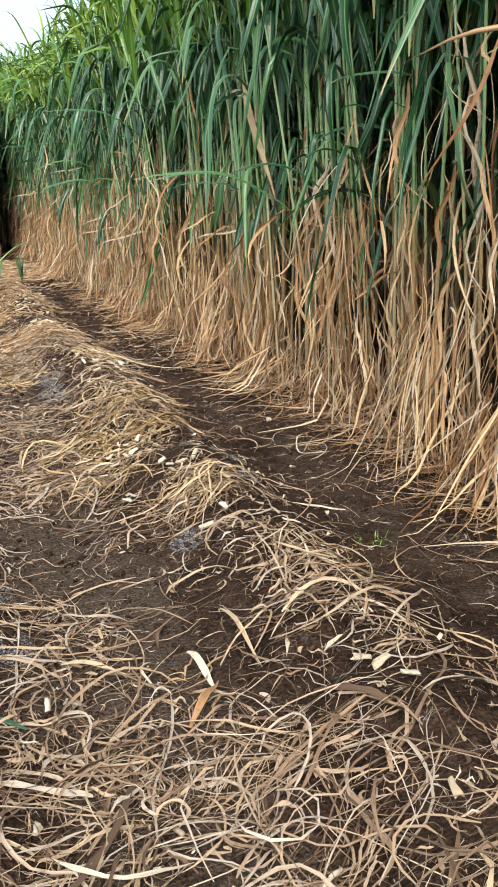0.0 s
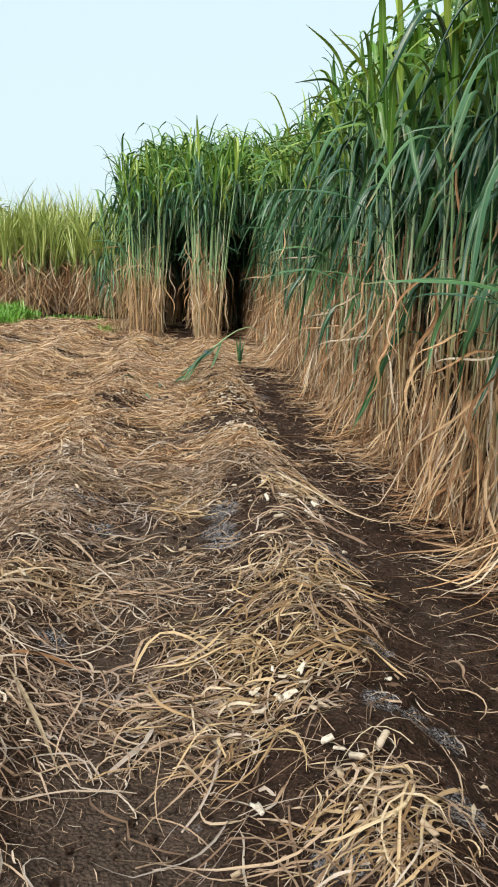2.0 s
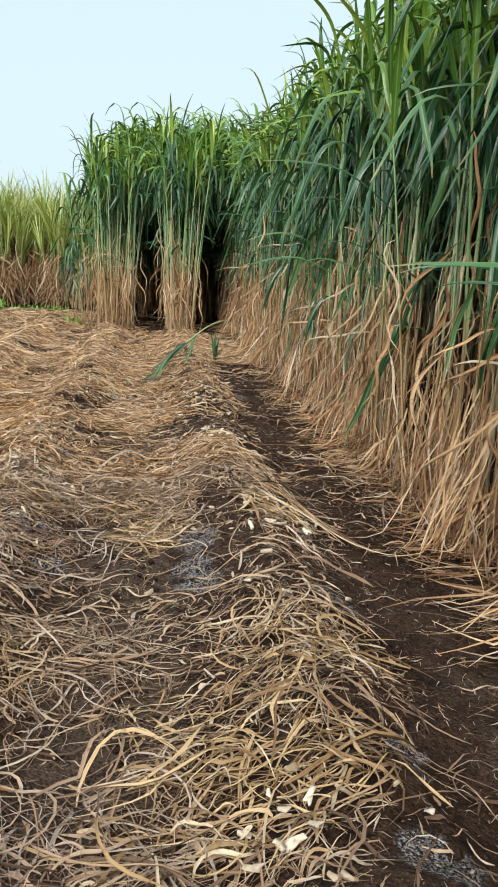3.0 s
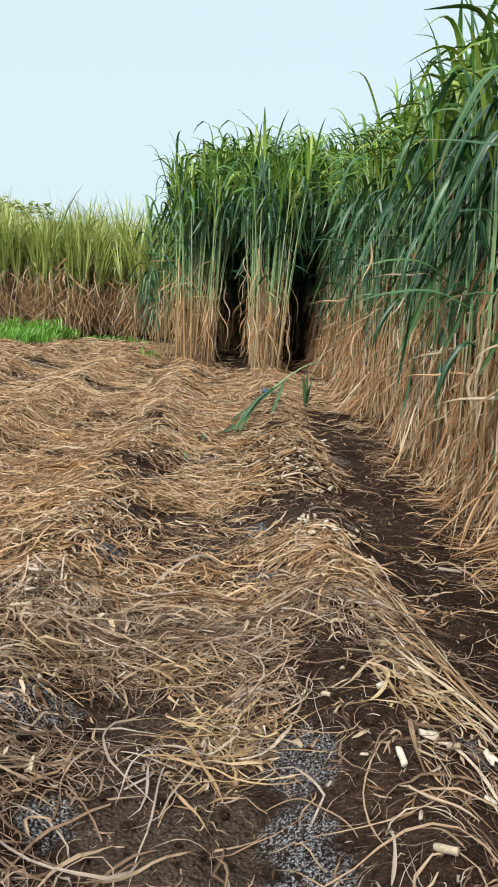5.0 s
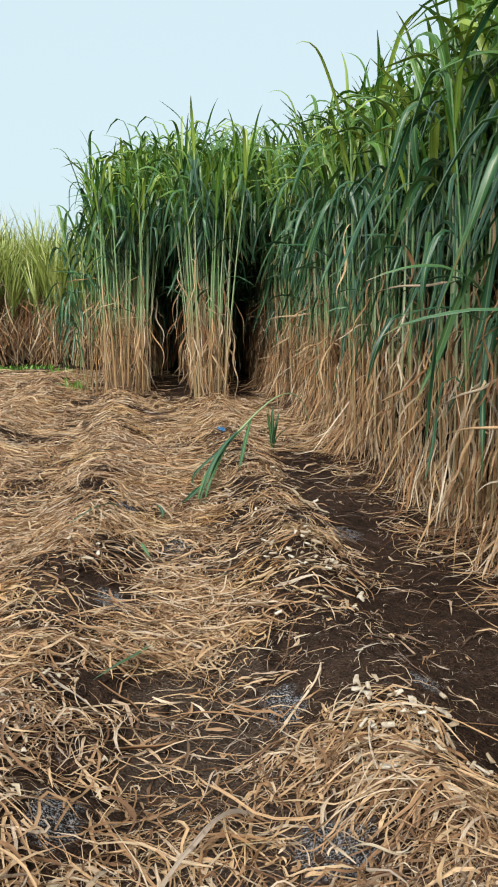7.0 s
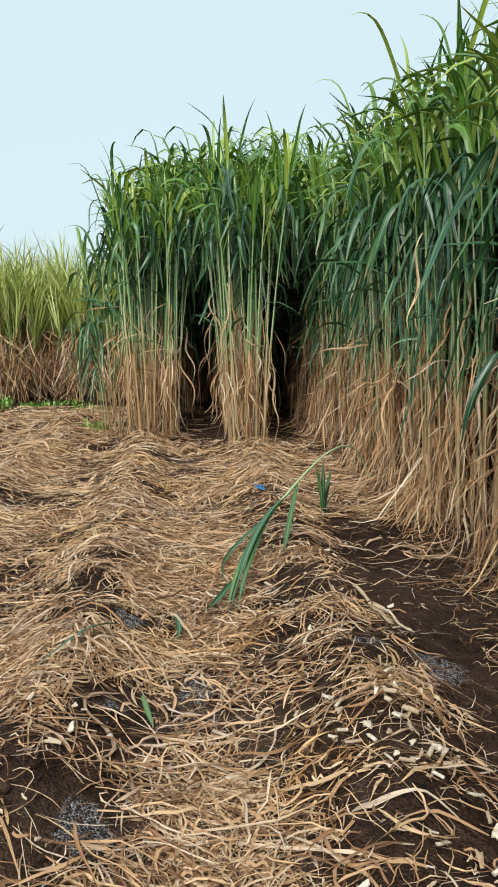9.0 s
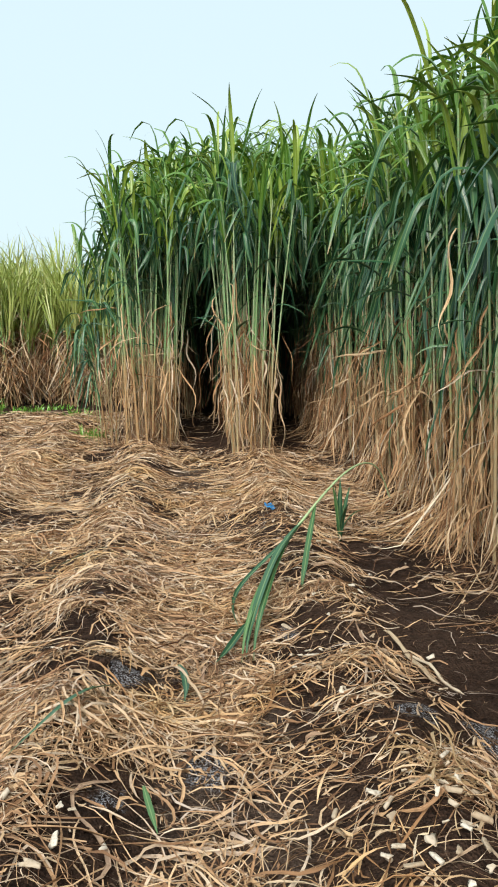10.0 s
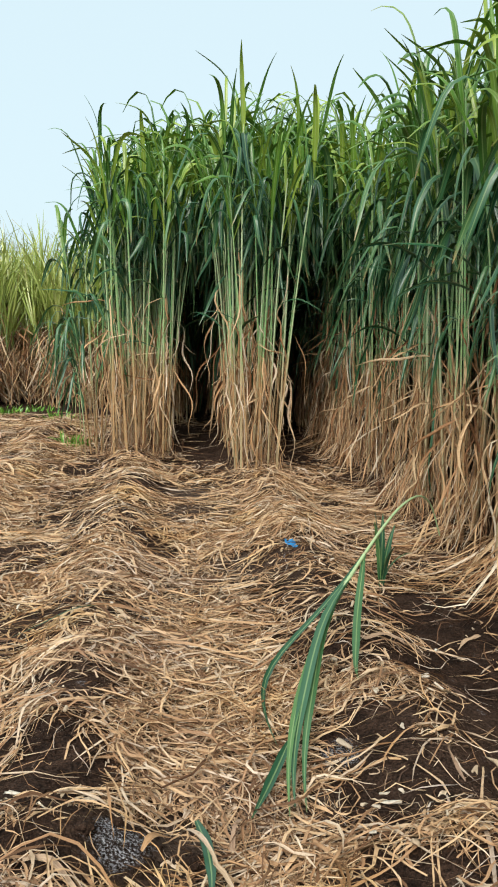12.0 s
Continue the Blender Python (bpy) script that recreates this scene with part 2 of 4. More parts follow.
M_HUSK = dry_blade("cane_husk", [(0.0, (0.42, 0.31, 0.19)), (0.5, (0.58, 0.46, 0.32)), (1.0, (0.72, 0.63, 0.49))])
def chip_material():
    n = Nodes("cut_cane_flesh")
    c = n.ramp(n.chance(), [(0.0, (0.38, 0.28, 0.18)), (0.5, (0.54, 0.45, 0.34)), (1.0, (0.72, 0.66, 0.56))])
    f = n.noise(70.0, 4, 0.6, n.place())
    c = n.mix(n.math("MULTIPLY", n.step(f, 0.45, 0.7), 0.6), c, (0.28, 0.19, 0.11, 1))
    n.bump(f, 0.5, 0.004)
    return n.finish(c, 0.75, 0.25)


M_CHIP = chip_material()
M_BARK = plain("tree_bark", (0.10, 0.07, 0.05), (0.20, 0.15, 0.10), 9.0, 0.9)
M_BLUE = plain("blue_plastic", (0.02, 0.16, 0.42), (0.05, 0.30, 0.62), 30.0, 0.35, 0.5)
M_STICK = plain("grey_cane_stick", (0.22, 0.17, 0.13), (0.46, 0.38, 0.30), 45.0, 0.8)


# ---- mesh helpers ----
def sheet(rows, cols):
    """Quads of a grid of rows x cols points."""
    i = np.arange((rows - 1) * cols).reshape(rows - 1, cols)[:, :-1].ravel()
    return np.stack([i, i + 1, i + cols + 1, i + cols], 1)


def quad_mesh(name, v, q, uv, materials, which=None, smooth=True):
    me = bpy.data.meshes.new(name)
    me.vertices.add(len(v))
    me.vertices.foreach_set("co", np.asarray(v, np.float32).ravel())
    me.loops.add(q.size)
    me.loops.foreach_set("vertex_index", q.ravel().astype(np.int32))
    me.polygons.add(len(q))
    me.polygons.foreach_set("loop_start", np.arange(0, q.size, 4, dtype=np.int32))
    if which is not None:
        me.polygons.foreach_set("material_index", np.asarray(which, np.int32))
    me.polygons.foreach_set("use_smooth", np.full(len(q), smooth))
    layer = me.uv_layers.new(name="UVMap")
    layer.data.foreach_set("uv", np.asarray(uv, np.float32)[q.ravel()].ravel())
    for m in materials:
        me.materials.append(m)
    me.update(calc_edges=True)
    me.validate()
    return me


class Soup:
    """Gathers many quad pieces for one mesh."""

    def __init__(self):
        self.v, self.q, self.uv, self.w, self.n = [], [], [], [], 0

    def add(self, piece, m=None, which=0):
        v, q, uv = piece
        if m is not None:
            a = np.array(m)
            v = v @ a[:3, :3].T + a[:3, 3]
        self.v.append(v), self.q.append(q + self.n), self.uv.append(uv), self.w.append(np.full(len(q), which))
        self.n += len(v)

    def mesh(self, name, materials, smooth=True):
        return quad_mesh(name, np.concatenate(self.v), np.concatenate(self.q), np.concatenate(self.uv), materials, np.concatenate(self.w), smooth)


def part(name, me, parent, label="", m=None):
    ob = new(name, me)
    ob.parent = parent
    if m is not None:
        ob.matrix_basis = m
    return tagged(ob, label)


def thing(name, label, category, group="", kind="", at=(0, 0, 0), me=None):
    ob = new(name, me)
    ob.location = at
    return tagged(ob, label, category, group, kind)


def vnoise(x, y, seed=0):
    """Smooth value noise, 0 to 1."""
    x, y = np.asarray(x, float), np.asarray(y, float)
    xi, yi = np.floor(x), np.floor(y)
    fx, fy = x - xi, y - yi
    fx, fy = fx * fx * (3 - 2 * fx), fy * fy * (3 - 2 * fy)

    def h(a, b):
        k = np.sin(a * 127.1 + b * 311.7 + seed * 74.7) * 43758.5453
        return k - np.floor(k)
    return (h(xi, yi) * (1 - fx) + h(xi + 1, yi) * fx) * (1 - fy) + (h(xi, yi + 1) * (1 - fx) + h(xi + 1, yi + 1) * fx) * fy


ROW0, PITCH = 0.75, 1.40      # first cut ridge and the distance between rows


def ground_z(x, y):
    """Height of the ridged soil."""
    x, y = np.asarray(x, float), np.asarray(y, float)
    wob = 0.10 * (vnoise(x * 0 + 3, y * 0.5, 5) - 0.5)
    crest = (0.5 + 0.5 * np.cos(2 * np.pi * (x - ROW0 - wob) / PITCH)) ** 2.2
    ridge = 0.135 * crest * (0.75 + 0.5 * vnoise(x * 0.4, y * 1.1, 2)) - 0.080
    # low mounds where the cut stools stood, half a metre apart along each ridge
    row = np.round((x - ROW0) / PITCH)
    beat = np.cos(2 * np.pi * (y / 0.56 + 0.37 * row + 0.5 * vnoise(row * 3.1, y * 0.9, 13)))
    ridge = ridge + 0.024 * np.exp(-((x - ROW0 - row * PITCH) / 0.27) ** 2) * (np.clip(beat, -0.2, 1) - 0.2) * vnoise(row * 1.7, y * 1.3, 19) * 1.6
    inside = np.clip((x + 5.2) / 1.2, 0, 1) * np.clip((24.5 - y) / 2.5, 0, 1) * np.clip((9 - x) / 2, 0, 1)
    bumps = 0.055 * (vnoise(x * 2.3, y * 2.3, 7) - 0.5) + 0.035 * (vnoise(x * 5.5 - y * 2, y * 5.5 + x * 2, 9) - 0.5) + 0.014 * (vnoise(x * 13 + y * 4, y * 13 - x * 4, 11) - 0.5)
    near = np.clip((40 - np.hypot(x, y - 10)) / 20, 0, 1)
    return ridge * inside + bumps * near


# places where the soil lies bare, and where ash-grey crust shows: x, y
BARE = ((0.06, 3.32), (0.27, 2.94), (0.11, 2.74), (1.00, 2.87), (0.53, 2.39), (-0.51, 5.97), (0.69, 6.93), (0.54, 4.46), (0.85, 3.79), (0.00, 3.55),
        (-0.90, 7.54), (-0.10, 6.91), (0.59, 7.20), (0.69, 6.78), (-0.02, 6.22), (-0.53, 12.09), (0.88, 11.63), (-0.43, 10.42), (0.66, 9.69), (0.76, 9.27),
        (-0.15, 5.85), (0.28, 6.15), (-0.41, 9.35), (-0.86, 10.95), (-0.57, 12.60), (-0.42, 11.18), (-0.53, 13.42), (0.87, 12.62), (1.04, 12.95), (0.43, 11.87),
        (-0.41, 12.18), (1.03, 13.54), (0.60, 12.90), (-0.35, 15.91), (-0.15, 12.29), (0.56, 12.51), (1.02, 8.7), (1.08, 10.1))
ASH = ((0.61, 3.33), (0.52, 3.07), (-0.27, 3.02), (-0.22, 2.51), (0.98, 3.46), (1.91, 4.27), (0.47, 6.67), (-0.33, 4.73), (-0.44, 6.76), (0.43, 6.07),
       (0.97, 4.54), (0.91, 4.07), (1.05, 3.89), (0.57, 3.35), (0.98, 5.68), (-0.32, 6.25), (0.43, 6.56), (0.41, 6.27), (1.04, 6.64), (-0.37, 10.41),
       (0.37, 9.21), (0.37, 8.34), (-0.46, 8.44), (0.97, 9.25), (1.15, 11.60), (-0.37, 12.27), (-0.37, 11.21), (-1.08, 15.34), (0.01, 11.53), (0.87, 11.68), (-0.31, 14.31), (0.44, 12.85))


def spots(places, size, x, y):
    """1 inside uneven spots round the places, fading to 0."""
    x, y = np.asarray(x, float), np.asarray(y, float)
    out = np.zeros(np.broadcast(x, y).shape)
    ragged = 0.55 + 0.9 * vnoise(x * 5, y * 5, 44)
    for i, (a, b) in enumerate(places):
        r = size * (0.75 if b < 4 else 1.0) * (0.75 + 0.5 * math.fmod(i * 0.618, 1.0))
        out = np.maximum(out, np.clip(1.9 - np.hypot((x - a), (y - b) * 0.8) / (r * ragged), 0, 1))
    return out


PILES = ((-0.14, 1.70, 0.35), (0.29, 1.49, 0.3), (0.48, 4.49, 0.34), (0.75, 5.20, 0.3), (0.22, 4.15, 0.3), (-0.09, 2.60, 0.22), (0.83, 2.35, 0.33), (-0.42, 4.99, 0.3), (-0.40, 4.15, 0.3),
         (0.75, 3.44, 0.24), (1.0, 4.93, 0.18), (-0.45, 6.30, 0.25), (0.04, 6.45, 0.22), (0.30, 6.90, 0.22), (1.0, 7.02, 0.22), (-0.75, 4.2, 0.4), (0.0, 5.3, 0.28), (-0.5, 5.4, 0.35))


def cover(x, y):
    """How thickly the litter lies: thin on the first stretch with a few heaps, thick further on."""
    c = 0.12 + 0.88 * np.clip((vnoise(x * 1.6, y * 1.6, 31) - 0.28) * 2.4, 0, 1)
    full = np.clip((y - 6.0 + 1.5 * np.clip(0.2 - x, 0, 1.5)) / 1.6, 0, 1)
    c *= 0.24 + 0.76 * full
    for a, b, r in PILES:
        c = np.maximum(c, 0.72 * np.clip(1.6 - np.hypot(x - a, (y - b) * 0.8) / r, 0, 1) * (0.3 + 0.7 * vnoise(x * 4, y * 4, 77)))
    steep = (ground_z(x, y + 0.06) - ground_z(x, y - 0.06)) / 0.12
    c *= 1 - 0.75 * np.clip((steep - 0.10) / 0.22, 0, 1)
    c *= np.where((y > 19.7) & (x > -1.35), 0.1, 1.0)         # litter left out between the standing rows to imitate their deep shade
    furrow = np.exp(-((x - 1.36 - 0.16 * (vnoise(0 * x, y, 4) - 0.5)) / 0.34) ** 4) * np.clip((18 - y) / 3, 0.2, 1)
    c *= 1 - 0.45 * np.clip((x - 0.78) / 0.3, 0, 1) * np.clip((14 - y) / 3, 0, 1)
    return np.clip(c * (1 - 0.95 * furrow) * (1 - np.where(y < 6, 0.82, 0.95) * spots(BARE, 0.16, x, y)) * (1 - 0.75 * spots(ASH, 0.10, x, y)), 0, 1)


# ---- ground: one sheet to the horizon ----
def build_ground():
    out = 3.1 + np.geomspace(0.12, 900, 34)
    gx = np.concatenate([-(1.9 + out[::-1]), np.arange(-5.0, 3.11, 0.045), out])
    ahead = 22.0 + np.geomspace(0.1, 1400, 36)
    gy = np.concatenate([-np.geomspace(0.1, 300, 24)[::-1], np.arange(0, 22.01, 0.045), ahead])
    X, Y = np.meshgrid(gx, gy)
    v = np.stack([X, Y, ground_z(X, Y)], -1).reshape(-1, 3)
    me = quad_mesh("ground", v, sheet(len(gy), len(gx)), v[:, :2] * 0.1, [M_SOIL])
    # 1 along the furrow, where the soil colour is slightly darker
    furrow_tone = me.attributes.new("furrow_tone", "FLOAT", "POINT")
    furrow_tone.data.foreach_set("value", (np.exp(-((v[:, 0] - 1.32) / 0.42) ** 4) * (v[:, 1] < 24)).astype(np.float32))
    # dusty trodden strips between the ridges and in the furrow
    trodden = me.attributes.new("trodden", "FLOAT", "POINT")
    trodden.data.foreach_set("value", ((np.exp(-((v[:, 0] - 0.05) / 0.36) ** 4) + 0.6 * np.exp(-((v[:, 0] - 1.42) / 0.25) ** 4) * np.clip((8 - v[:, 1]) / 3, 0.1, 1)) * (v[:, 1] < 19)).astype(np.float32))
    crust = me.attributes.new("crust", "FLOAT", "POINT")
    crust.data.foreach_set("value", spots(ASH, 0.068, v[:, 0], v[:, 1]).astype(np.float32))
    dust = me.attributes.new("dust", "FLOAT", "POINT")
    dust.data.foreach_set("value", (cover(v[:, 0], v[:, 1]) * (v[:, 1] < 26) * (v[:, 1] > 0) * (v[:, 0] > -9)).astype(np.float32))
    return tagged(new("ground", me), "dark brown ridged field soil with ash-grey patches", "soil", kind="structure")


build_ground()


# ---- leaf and stalk shapes ----
def blade(length, width, start, end, power, sway=0.0, twist=0.0, seg=8, fold=0.25, cols=3, crinkle=0.0):
    """A leaf from the origin: leans from `start` to `end` degrees off the vertical, towards +X,
    by a power of the length or, if negative, folding over within that share of it."""
    s = np.linspace(0, 1, seg + 1)
    if isinstance(power, tuple):        # rises, turns over round power[0] within power[1], then hangs
        bend = np.clip((s - power[0]) / power[1] + 0.5, 0, 1)
        bend = 0.12 * s + 0.88 * bend * bend * (3 - 2 * bend)
    else:
        bend = 1 - np.exp(s / power) if power < 0 else s ** power
    ang = np.radians(start + (end - start) * bend)
    if crinkle:
        ang = ang + crinkle * np.sin(s * U(6, 14) + U(0, 6.28)) * np.clip(4 * s, 0, 1)
    ds = length / seg
    mid = (ang[1:] + ang[:-1]) / 2
    x = np.concatenate([[0], np.cumsum(np.sin(mid) * ds)])
    z = np.concatenate([[0], np.cumsum(np.cos(mid) * ds)])
    y = sway * length * s ** 2
    if crinkle:
        y = y + 0.10 * crinkle * length * np.sin(s * U(5, 12) + U(0, 6.28)) * s
    w = width * np.minimum(1, 0.30 + 3.6 * s) * np.clip((1.02 - s) / 0.36, 0.03, 1) ** 0.8
    nx, nz = np.cos(ang), -np.sin(ang)
    tw = np.radians(twist) * s
    v, uv = [], []
    for c in np.linspace(-1, 1, cols):
        off = c * w / 2
        lift = abs(c) * fold * w
        v.append(np.stack([x + nx * (off * np.sin(tw) + lift * np.cos(tw)), y + off * np.cos(tw) - lift * np.sin(tw), z + nz * (off * np.sin(tw) + lift * np.cos(tw))], 1))
        uv.append(np.stack([np.full_like(s, (c + 1) / 2), s], 1))
    return np.stack(v, 1).reshape(-1, 3), sheet(seg + 1, cols), np.stack(uv, 1).reshape(-1, 2)


def tube(points, radii, sides, vs=None):
    """A round stem along points; the UV's second number is the length along it."""
    points, radii = np.asarray(points, float), np.asarray(radii, float)
    a = np.linspace(0, 2 * np.pi, sides + 1)
    t = np.gradient(points, axis=0)
    t /= np.linalg.norm(t, axis=1)[:, None]
    ref = np.where(np.abs(t[:, 2:3]) > 0.9, [[1.0, 0, 0]], [[0, 0, 1.0]])
    e1 = np.cross(t, ref)
    e1 /= np.linalg.norm(e1, axis=1)[:, None]
    e2 = np.cross(t, e1)
    v = points[:, None] + radii[:, None, None] * (np.cos(a)[None, :, None] * e1[:, None] + np.sin(a)[None, :, None] * e2[:, None])
    if vs is None:
        vs = np.concatenate([[0], np.cumsum(np.linalg.norm(np.diff(points, axis=0), axis=1))])
    uv = np.stack(np.broadcast_arrays(a[None, :] / (2 * np.pi), vs[:, None]), -1)
    return v.reshape(-1, 3), sheet(len(points), sides + 1), uv.reshape(-1, 2)


rng = np.random.default_rng(4)


def U(a, b):
    return float(rng.uniform(a, b))


def stem_curve(lean, bow, z):
    return np.stack([lean * z + bow * z * z, 0 * z, z], -1)


def stalk_shape(h, lean, bow, fine=True):
    r0 = U(0.0080, 0.0130)
    if fine:
        step = 0.14
        k = np.arange(0, int(h / step))
        z = np.sort(np.concatenate([k * step - 0.012, k * step, [h]]))
        z[0] = -0.05
        rad = np.where(np.abs((z + 0.001) % step) < 0.004, 1.22, 1.0) * r0 * (1 - 0.35 * np.clip(z / h, 0, 1))
        return tube(stem_curve(lean, bow, z), rad, 5, z)
    z = np.linspace(-0.05, h, 6)
    return tube(stem_curve(lean, bow, z), r0 * (1.05 - 0.3 * z / h), 4, z)


STALKS = []          # (mesh, curve, height)
for i in range(12):
    h, lean, bow = U(2.55, 3.15), U(-0.02, 0.05), U(-0.012, 0.018)
    s = Soup()
    s.add(stalk_shape(h, lean, bow))
    STALKS.append((s.mesh("stalk", [M_STALK]), (lean, bow), h))


def leaf_set(count, make, mat, name):
    shapes = [make() for _ in range(count)]
    meshes = []
    for p in shapes:
        s = Soup()
        s.add(p)
        meshes.append(s.mesh(name, [mat]))
    return shapes, meshes


TOPS = leaf_set(18, lambda: blade(U(0.6, 1.05), U(0.032, 0.054), U(3, 18), U(45, 150), (U(0.55, 0.86), U(0.3, 0.6)), U(-0.12, 0.12), U(-50, 50), 12), M_TOP, "young_leaf")
ARCH = leaf_set(18, lambda: blade(U(0.65, 1.2), U(0.034, 0.058), U(6, 32), U(150, 182), (U(0.22, 0.5), U(0.15, 0.45)), U(-0.2, 0.2), U(-70, 70), 12, 0.22, 3, 0.08), M_GREEN, "green_leaf")
HANG = leaf_set(16, lambda: blade(U(0.55, 1.2), U(0.020, 0.050), U(5, 40), U(165, 188), (U(0.08, 0.28), U(0.10, 0.25)), U(-0.18, 0.18), U(-120, 120), 10, 0.3, 3, 0.12), M_GREEN, "green_leaf")
REACH = leaf_set(10, lambda: blade(U(0.6, 1.1), U(0.018, 0.036), U(20, 50), U(95, 150), U(0.7, 1.5), U(-0.2, 0.2), U(-80, 80), 9, 0.3, 3, 0.1), M_GREEN, "green_leaf")
DRY = leaf_set(24, lambda: blade(U(0.4, 1.1), U(0.009, 0.027), U(60, 130), U(166, 194), -U(0.03, 0.10), U(-0.26, 0.26), U(-340, 340), 12, 0.5, 3, U(0.25, 0.6)), M_DRY, "dry_leaf")
SLANT = leaf_set(12, lambda: blade(U(0.4, 0.9), U(0.009, 0.026), U(30, 110), U(100, 165), -U(0.05, 0.4), U(-0.5, 0.5), U(-300, 300), 10, 0.5, 3, U(0.1, 0.4)), M_DRY, "dry_leaf")
THIN = {k: [blade(U(0.9, 1.35), U(0.036, 0.054), a, b, p, U(-0.15, 0.15), U(-60, 60), 8, 0.2, 2) for _ in range(8)]
        for k, a, b, p in (("top", 8, 140, (0.7, 0.5)), ("arch", 16, 172, (0.35, 0.3)), ("hang", 30, 179, (0.15, 0.2)), ("reach", 30, 125, 1.0))}
THIN["slant"] = [blade(U(0.5, 0.9), U(0.02, 0.034), U(30, 80), 140, 0.8, U(-0.3, 0.3), U(-160, 160), 4, 0.2, 2) for _ in range(8)]
THIN["dry"] = [blade(U(0.5, 1.0), U(0.02, 0.036), U(40, 120), 179, -0.07, U(-0.25, 0.25), U(-160, 160), 4, 0.2, 2) for _ in range(8)]


def leaf_plan(h, curve, bias=None, dense=0, more=0):
    """Where the leaves of one stalk sit: (kind, place, azimuth, scale)."""
    plan, az, line = [], U(0, 360), float(rng.normal(0, 0.25))
    for kind, n, lo, hi in (("top", 5 + more // 2, h - 0.6, h), ("arch", int(U(2.2, 4.4)) + 2 * dense + more, h - (0.65 if more else 1.05) - 0.4 * dense, h - 0.2), ("hang", int(U(0.4, 2.6)) + dense - more // 2, 1.12 + line, h - 0.8), ("reach", int(U(0, 1.6)), 0.95, h - 0.8), ("dry", int(U(3.0, 5.6)) + dense + more // 2, 0.35, 1.70 + 1.5 * line), ("slant", int(U(0, 1.9)), 0.6, 1.7 + 1.5 * line)):
        for i in range(n):
            z = lo + (hi - lo) * (i + U(0.1, 0.9)) / n
            az += 180 + U(-50, 50)
            a = az
            if bias is not None and kind in ("hang", "reach", "dry", "slant") and U(0, 1) < (0.6 if kind == "hang" else 0.3):
                a = bias + U(-60, 60)
            size = U(0.80, 1.15)
            if kind in ("dry", "slant"):
                size = min(size, (z + 0.10) / 0.95)
            x, y, zz = stem_curve(*curve, np.array(z))
            plan.append((kind, (float(x), float(y), float(zz)), a, size))
    return plan


SETS = {"top": (TOPS, "young_leaf"), "arch": (ARCH, "green_leaf"), "hang": (HANG, "green_leaf"), "reach": (REACH, "green_leaf"), "dry": (DRY, "dry_leaf"), "slant": (SLANT, "dry_leaf")}
STOOL_LABEL = "tall green sugarcane stool with dry tan leaves round its foot"


def stool(x, y, stalks, single, bias=None, radius=0.15, group="standing sugarcane row", tall=1.0, more=0, splay=0.0, skip=()):
    """One sugarcane stool. single: every leaf is an object; else the leaves of a stalk's kind are joined."""
    z0 = float(ground_z(x, y)) - 0.02
    root = thing("sugarcane_stool", STOOL_LABEL, "sugarcane", group, at=(x, y, z0))
    green, dry = Soup(), Soup()
    for i in range(stalks):
        me, curve, h = STALKS[int(rng.integers(len(STALKS)))]
        a = 2 * np.pi * (i + U(0, 0.8)) / stalks
        r = radius * math.sqrt(U(0.3, 1))
        m = pose(r * math.cos(a), r * 1.3 * math.sin(a), 0, U(-3.5, 3.5), U(-3, 3) + splay * r / radius, math.degrees(a) + U(-25, 25) * (2 if splay == 0 else 1)) @ Matrix.Diagonal((1, 1, tall * U(0.93, 1.07), 1))
        st = part("stalk", me, root, m=m)
        turn = math.degrees(m.to_euler().z)
        for kind, p, az, size in leaf_plan(h, curve, None if bias is None else bias - turn, 0, more):
            if kind in skip:
                continue
            (shapes, meshes), nm = SETS[kind]
            k = int(rng.integers(len(shapes)))
            lm = Matrix.Translation(p) @ pose(0, 0, 0, U(-6, 6), U(-6, 6), az) @ Matrix.Scale(size, 4)
            if single:
                part(nm, meshes[k], st, m=lm)
            elif kind in ("dry", "slant"):
                dry.add(shapes[k], m @ lm)
            else:
                green.add(shapes[k], m @ lm, 1 if kind == "top" else 0)
    if not single:
        tagged(part("leaf_crown", green.mesh("leaf_crown", [M_GREEN, M_TOP]), root), kind="stuff")
        tagged(part("dry_leaves", dry.mesh("dry_leaves", [M_DRY]), root), kind="stuff")
    return root


# front row along the path, and the two cut row ends that face the camera
FRONT = ROW0 + PITCH
y = 1.5
while y < 23:
    stool(FRONT + U(-0.12, 0.10), y, int(U(6, 10.5)), y < 12.5, 180, U(0.12, 0.20), tall=1.0 if y < 13 else min(1.1, 1.0 + 0.02 * (y - 13)))
    y += U(0.36, 0.62)
for row, first in ((ROW0, 19.15), (ROW0 - PITCH, 20.5)):
    for i in range(5):
        wide = (0.29 if row > 0 else 0.46) if i == 0 else 0.25
        stool(row + (0.06 if row < 0 else 0) + U(-0.03, 0.03), first + i * 0.45, (17 if row > 0 else 25) if i == 0 else 12, i < 1, 270 if i == 0 else None, wide, "cut ends of the sugarcane rows", 1.11, 1 if i == 0 else 0, 3.5 if i == 0 else 2.0, ("hang",) if i == 0 else ("hang", "reach", "slant"))

stool(-1.22, 20.9, 5, True, 180, 0.10, "cut ends of the sugarcane rows", 0.95, 0, 7.0)


